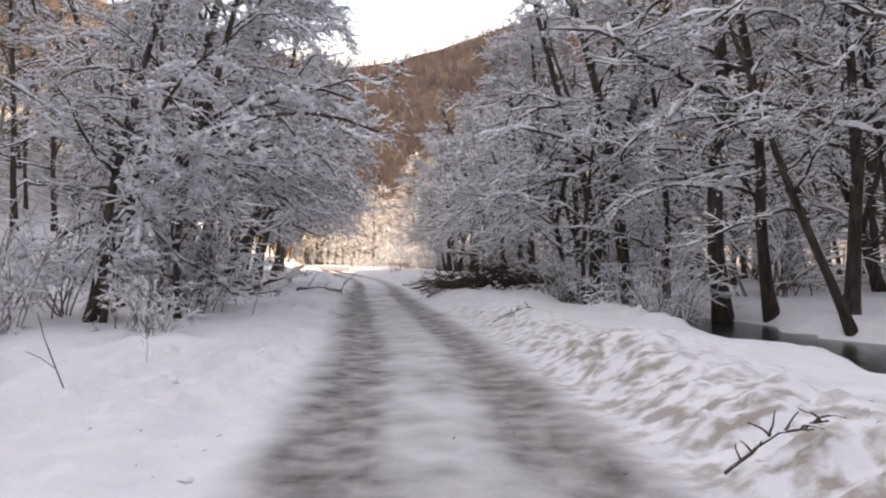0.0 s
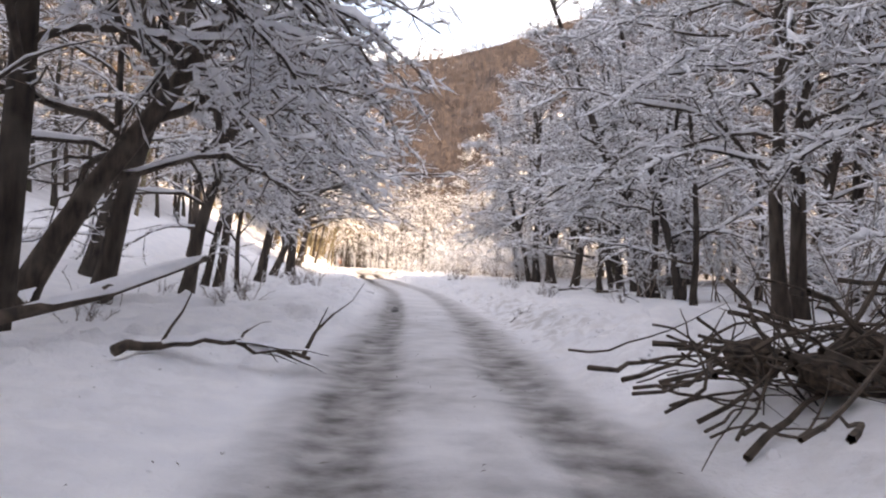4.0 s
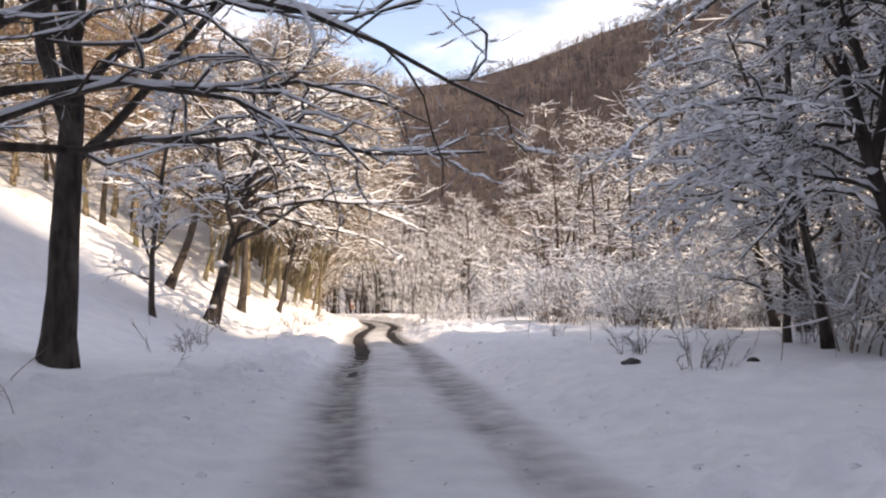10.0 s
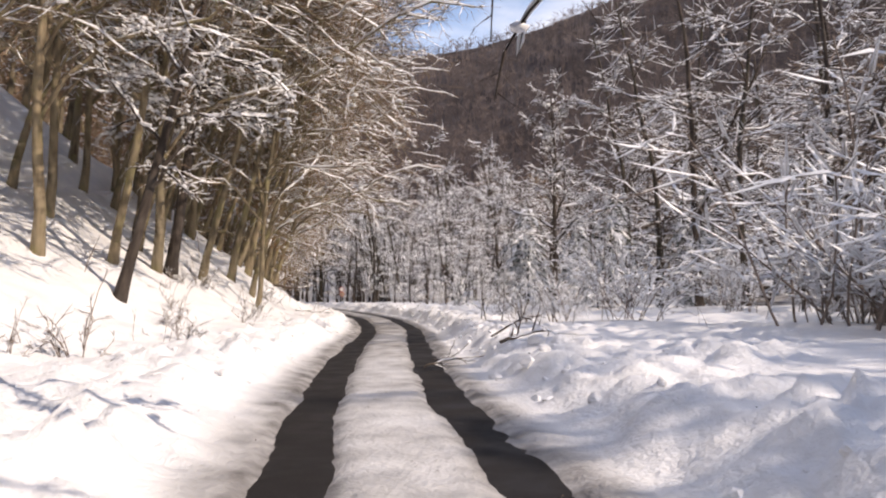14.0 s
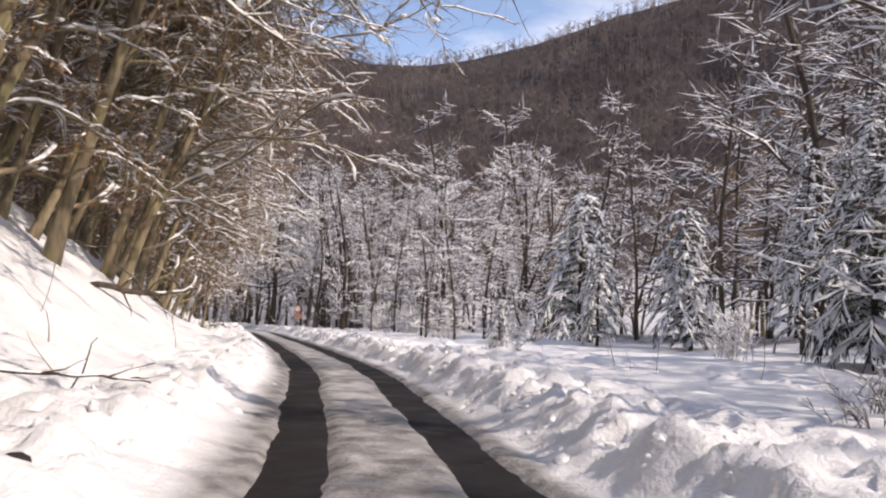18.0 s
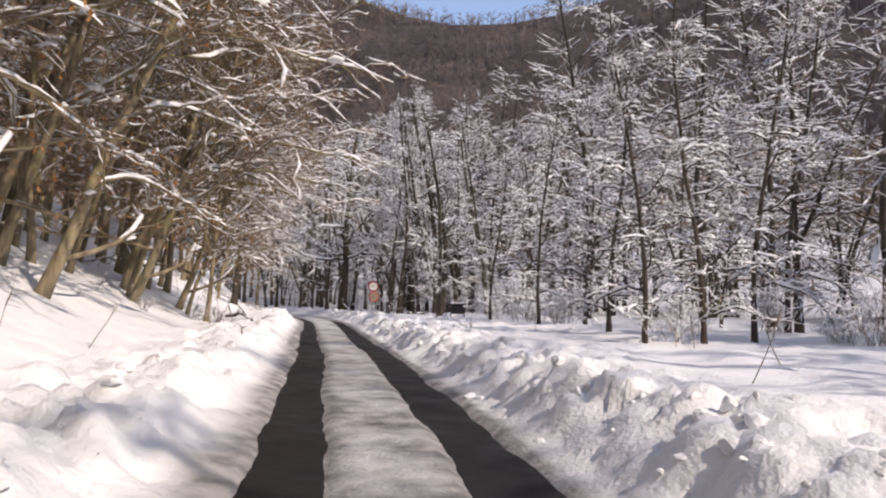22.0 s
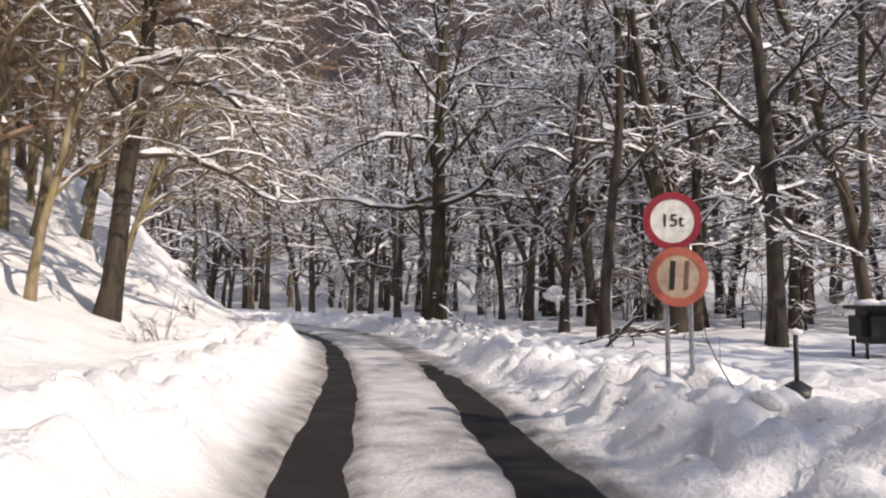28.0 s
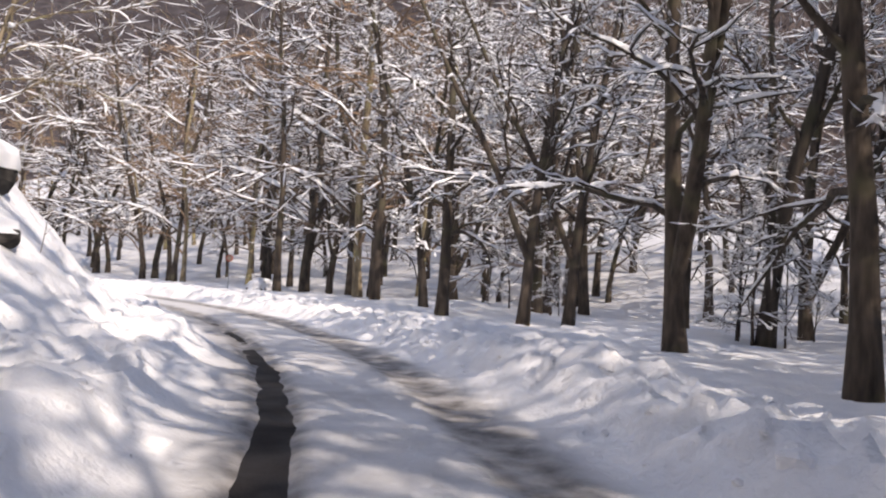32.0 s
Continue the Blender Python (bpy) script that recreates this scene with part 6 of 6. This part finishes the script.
for k in range(22):
    lumps.blob(rngs, (0.011 * k - 0.02 + rngs.normal(0, 0.05), rngs.normal(-0.06, 0.03), 0.03 + 0.038 * k), 0.06 + 0.05 * rngs.random())
mesh_part("snow_cover", lumps.v, lumps.f, SNOW_CAP, stump, "lumps of snow stuck to the wood")

# the brush pile at the bank
pile = thing("brush_pile", "heap of dark cut branches dumped beside the snow bank", "brush pile", m=pose(1.0, 26.6, ground_at(1.0, 26.6), 0, 0, 8))
rngp = np.random.default_rng(17)
sticks = []
for k in range(6):
    m_ = Mass()
    s = wander(rngp, (-1.1, 0, 0), (1, 0, 0), 2.2, 8, 0, 0.2)
    m_.tube(s, np.linspace(0.03, 0.006, 9) * (0.5 + 0.12 * k), 5)
    me = bpy.data.meshes.new("stick")
    me.from_pydata(m_.v, [], m_.f)
    me.materials.append(DEADWOOD)
    sticks.append(me)
core = Mass()
for k in range(34):
    x = rngp.uniform(-1.3, 3.2)
    core.blob(rngp, (x, rngp.normal(0.45, 0.4), 0.06 + 0.25 * math.exp(-((x - 0.8) / 1.7) ** 2) * rngp.random()), 0.12 + 0.12 * rngp.random())
mesh_part("packed_brush", core.v, core.f, BRUSH, pile, "tightly packed dark twigs", False)["kind"] = "stuff"
for k in range(290):
    ob = new("stick", sticks[k % 6])
    ob.parent = pile
    x = rngp.uniform(-1.6, 3.6)
    top = 0.75 * math.exp(-((x - 0.8) / 1.9) ** 2)
    ob.matrix_basis = Matrix.LocRotScale((x, rngp.normal(0.3, 0.55), 0.02 + top * rngp.random()), Euler((rngp.random() * 6, rngp.normal(0, 0.25), rngp.normal(0.5, 0.8))), [0.4 + 0.55 * rngp.random()] * 3)


def stone(name, label, x, y, size, seed, squash=0.7, sink=0.3, cap_snow=True):
    rng_ = np.random.default_rng(seed)
    root = thing(name, label, "rock", m=pose(x, y, ground_at(x, y) - size * sink, 0, 0, rng_.random() * 360))
    s = rng_.uniform(0.8, 1.4, 3)
    facets = rng_.normal(0, 1, (11, 3))
    facets /= np.linalg.norm(facets, axis=1)[:, None]
    cut = 0.6 + 0.3 * rng_.random(11)
    v = []
    for p in BALL3:
        k = min([1.0, *(c / float(np.dot(n_, p)) for n_, c in zip(facets, cut) if np.dot(n_, p) > 0.1)])
        v.append(tuple(np.array(p) * s * size * k * (0.97 + 0.06 * rng_.random()) * (1, 1, squash)))
    mesh_part("boulder", v, BALL3_F, ROCK, root, smooth=False)
    if cap_snow:
        w = [(p[0] * 1.05, p[1] * 1.05, p[2] * 1.08 + 0.05 * size) for p in v]
        keep = [fc for fc in BALL3_F if sum(BALL3[i][2] + 0.25 * math.sin(5 * BALL3[i][0] + 3 * BALL3[i][1]) for i in fc) / len(fc) > 0.15]
        mesh_part("snow_cover", w, keep, SNOW_CAP, root, "snow on top")


stone("boulder", "dark rock jutting from the snowy slope", -49.8, 177.6, 0.5, 1, 0.8, 0.3)
stone("boulder", "dark rock under snow on the slope", -48.4, 177.1, 0.32, 2, 0.7, 0.3)
stone("boulder", "long dark rock on the snowy slope", -47.7, 174.9, 0.5, 3, 0.6, 0.3)
stone("boulder", "small dark rock in the snowy slope", -42.75, 168.2, 0.11, 4, 0.7, 0.1, False)
stone("boulder", "snow-covered boulder on the hillside", -34.6, 148.6, 0.32, 5, 0.7, 0.45)
stone("boulder", "snow-covered mossy boulder among hillside trees", -36.0, 150.5, 0.4, 6, 0.7, 0.45)
stone("boulder", "dark stone on the sunlit snow bank", -18.3, 105.5, 0.075, 7, 0.8, 0.1, False)
stone("boulder", "dark hollow boulder under a hood of snow", -17.1, 128.6, 0.4, 12, 0.9, 0.45)
stone("boulder", "dark stone showing in the snow field", -4.7, 66.9, 0.13, 13, 0.7, 0.2, False)
stone("boulder", "small dark clod in the snow field", -3.0, 66.4, 0.09, 14, 0.7, 0.2, False)
stone("boulder", "dark stone by the hillside trees", -19.5, 81.0, 0.3, 8)
stone("boulder", "snow-capped mound far along the lane", -66.5, 202.5, 0.8, 9, 0.8)

# thin stalks standing out of the snow
stalk_meshes = []
for k in range(4):
    m_ = Mass()
    s = wander(rngp, (0, 0, -0.15), (rngp.normal(0, 0.2), rngp.normal(0, 0.2), 1), 0.95, 4, 0.1, 0.1)
    m_.tube(s, np.linspace(0.009, 0.004, 5), 4)
    for j in range(k):
        o, d = along(s, 0.4 + 0.5 * rngp.random())
        m_.tube(wander(rngp, o, d / np.linalg.norm(d) + rngp.normal(0, 0.5, 3), 0.3, 2, 0, 0.2), np.array([0.006, 0.005, 0.003]), 3)
    me = bpy.data.meshes.new("dry_stalk")
    me.from_pydata(m_.v, [], m_.f)
    me.materials.append(TWIG_DARK)
    stalk_meshes.append(me)
for k in range(120):
    if k < 4:
        x, y = ((-13.0, 116.2), (-12.8, 114.8), (-11.5, 113.5), (-30.2, 157.0))[k]
    elif k % 3:
        x, y = at_road(rngp.uniform(0, 190), -rngp.uniform(3.0, 7.5))
    else:
        x, y = at_road(rngp.uniform(25, 180), rngp.uniform(3.4, 8))
    ob = new("dry_stalk", stalk_meshes[k % 4])
    ob.matrix_basis = Matrix.LocRotScale((x, y, ground_at(x, y)), Euler((rngp.normal(0, 0.2), rngp.normal(0, 0.2), rngp.random() * 6)), [0.5 + 0.7 * rngp.random()] * 3)
    tagged(ob, "thin dry plant stalk standing in the snow", "stalk", "dry stalks in the snow")

# bits of bark and twig fallen on the snow
lv, lf = [], []
for k in range(1300):
    yc = rngp.uniform(0, 95) if k % 4 else rngp.uniform(95, 185)
    d = rngp.normal(0, 2.6)
    if 95 < yc and abs(d) < 1.2:
        continue
    x, y = at_road(yc, d)
    z, a, s, o = ground_at(x, y) + (0.06 if abs(d) < 1.5 else 0.012), rngp.random() * 6.28, 0.013 + 0.032 * rngp.random() ** 2, len(lv)
    w = 0.003 + 0.004 * rngp.random()
    ca, sa = math.cos(a), math.sin(a)
    lv.extend([(x - ca * s, y - sa * s, z), (x + sa * w, y - ca * w, z + 0.01), (x + ca * s, y + sa * s, z + 0.012), (x - sa * w, y + ca * w, z + 0.012), (x, y, z + 0.014)])
    lf.extend([(o, o + 1, o + 4), (o + 1, o + 2, o + 4), (o + 2, o + 3, o + 4), (o + 3, o, o + 4)])
me = bpy.data.meshes.new("twig_litter")
me.from_pydata(lv, [], lf)
me.materials.append(DEADWOOD)
tagged(new("twig_litter", me), "dark bits of twig and bark scattered on the snow", "litter", kind="stuff")


for pattern in PATTERNS:
    away(pattern)
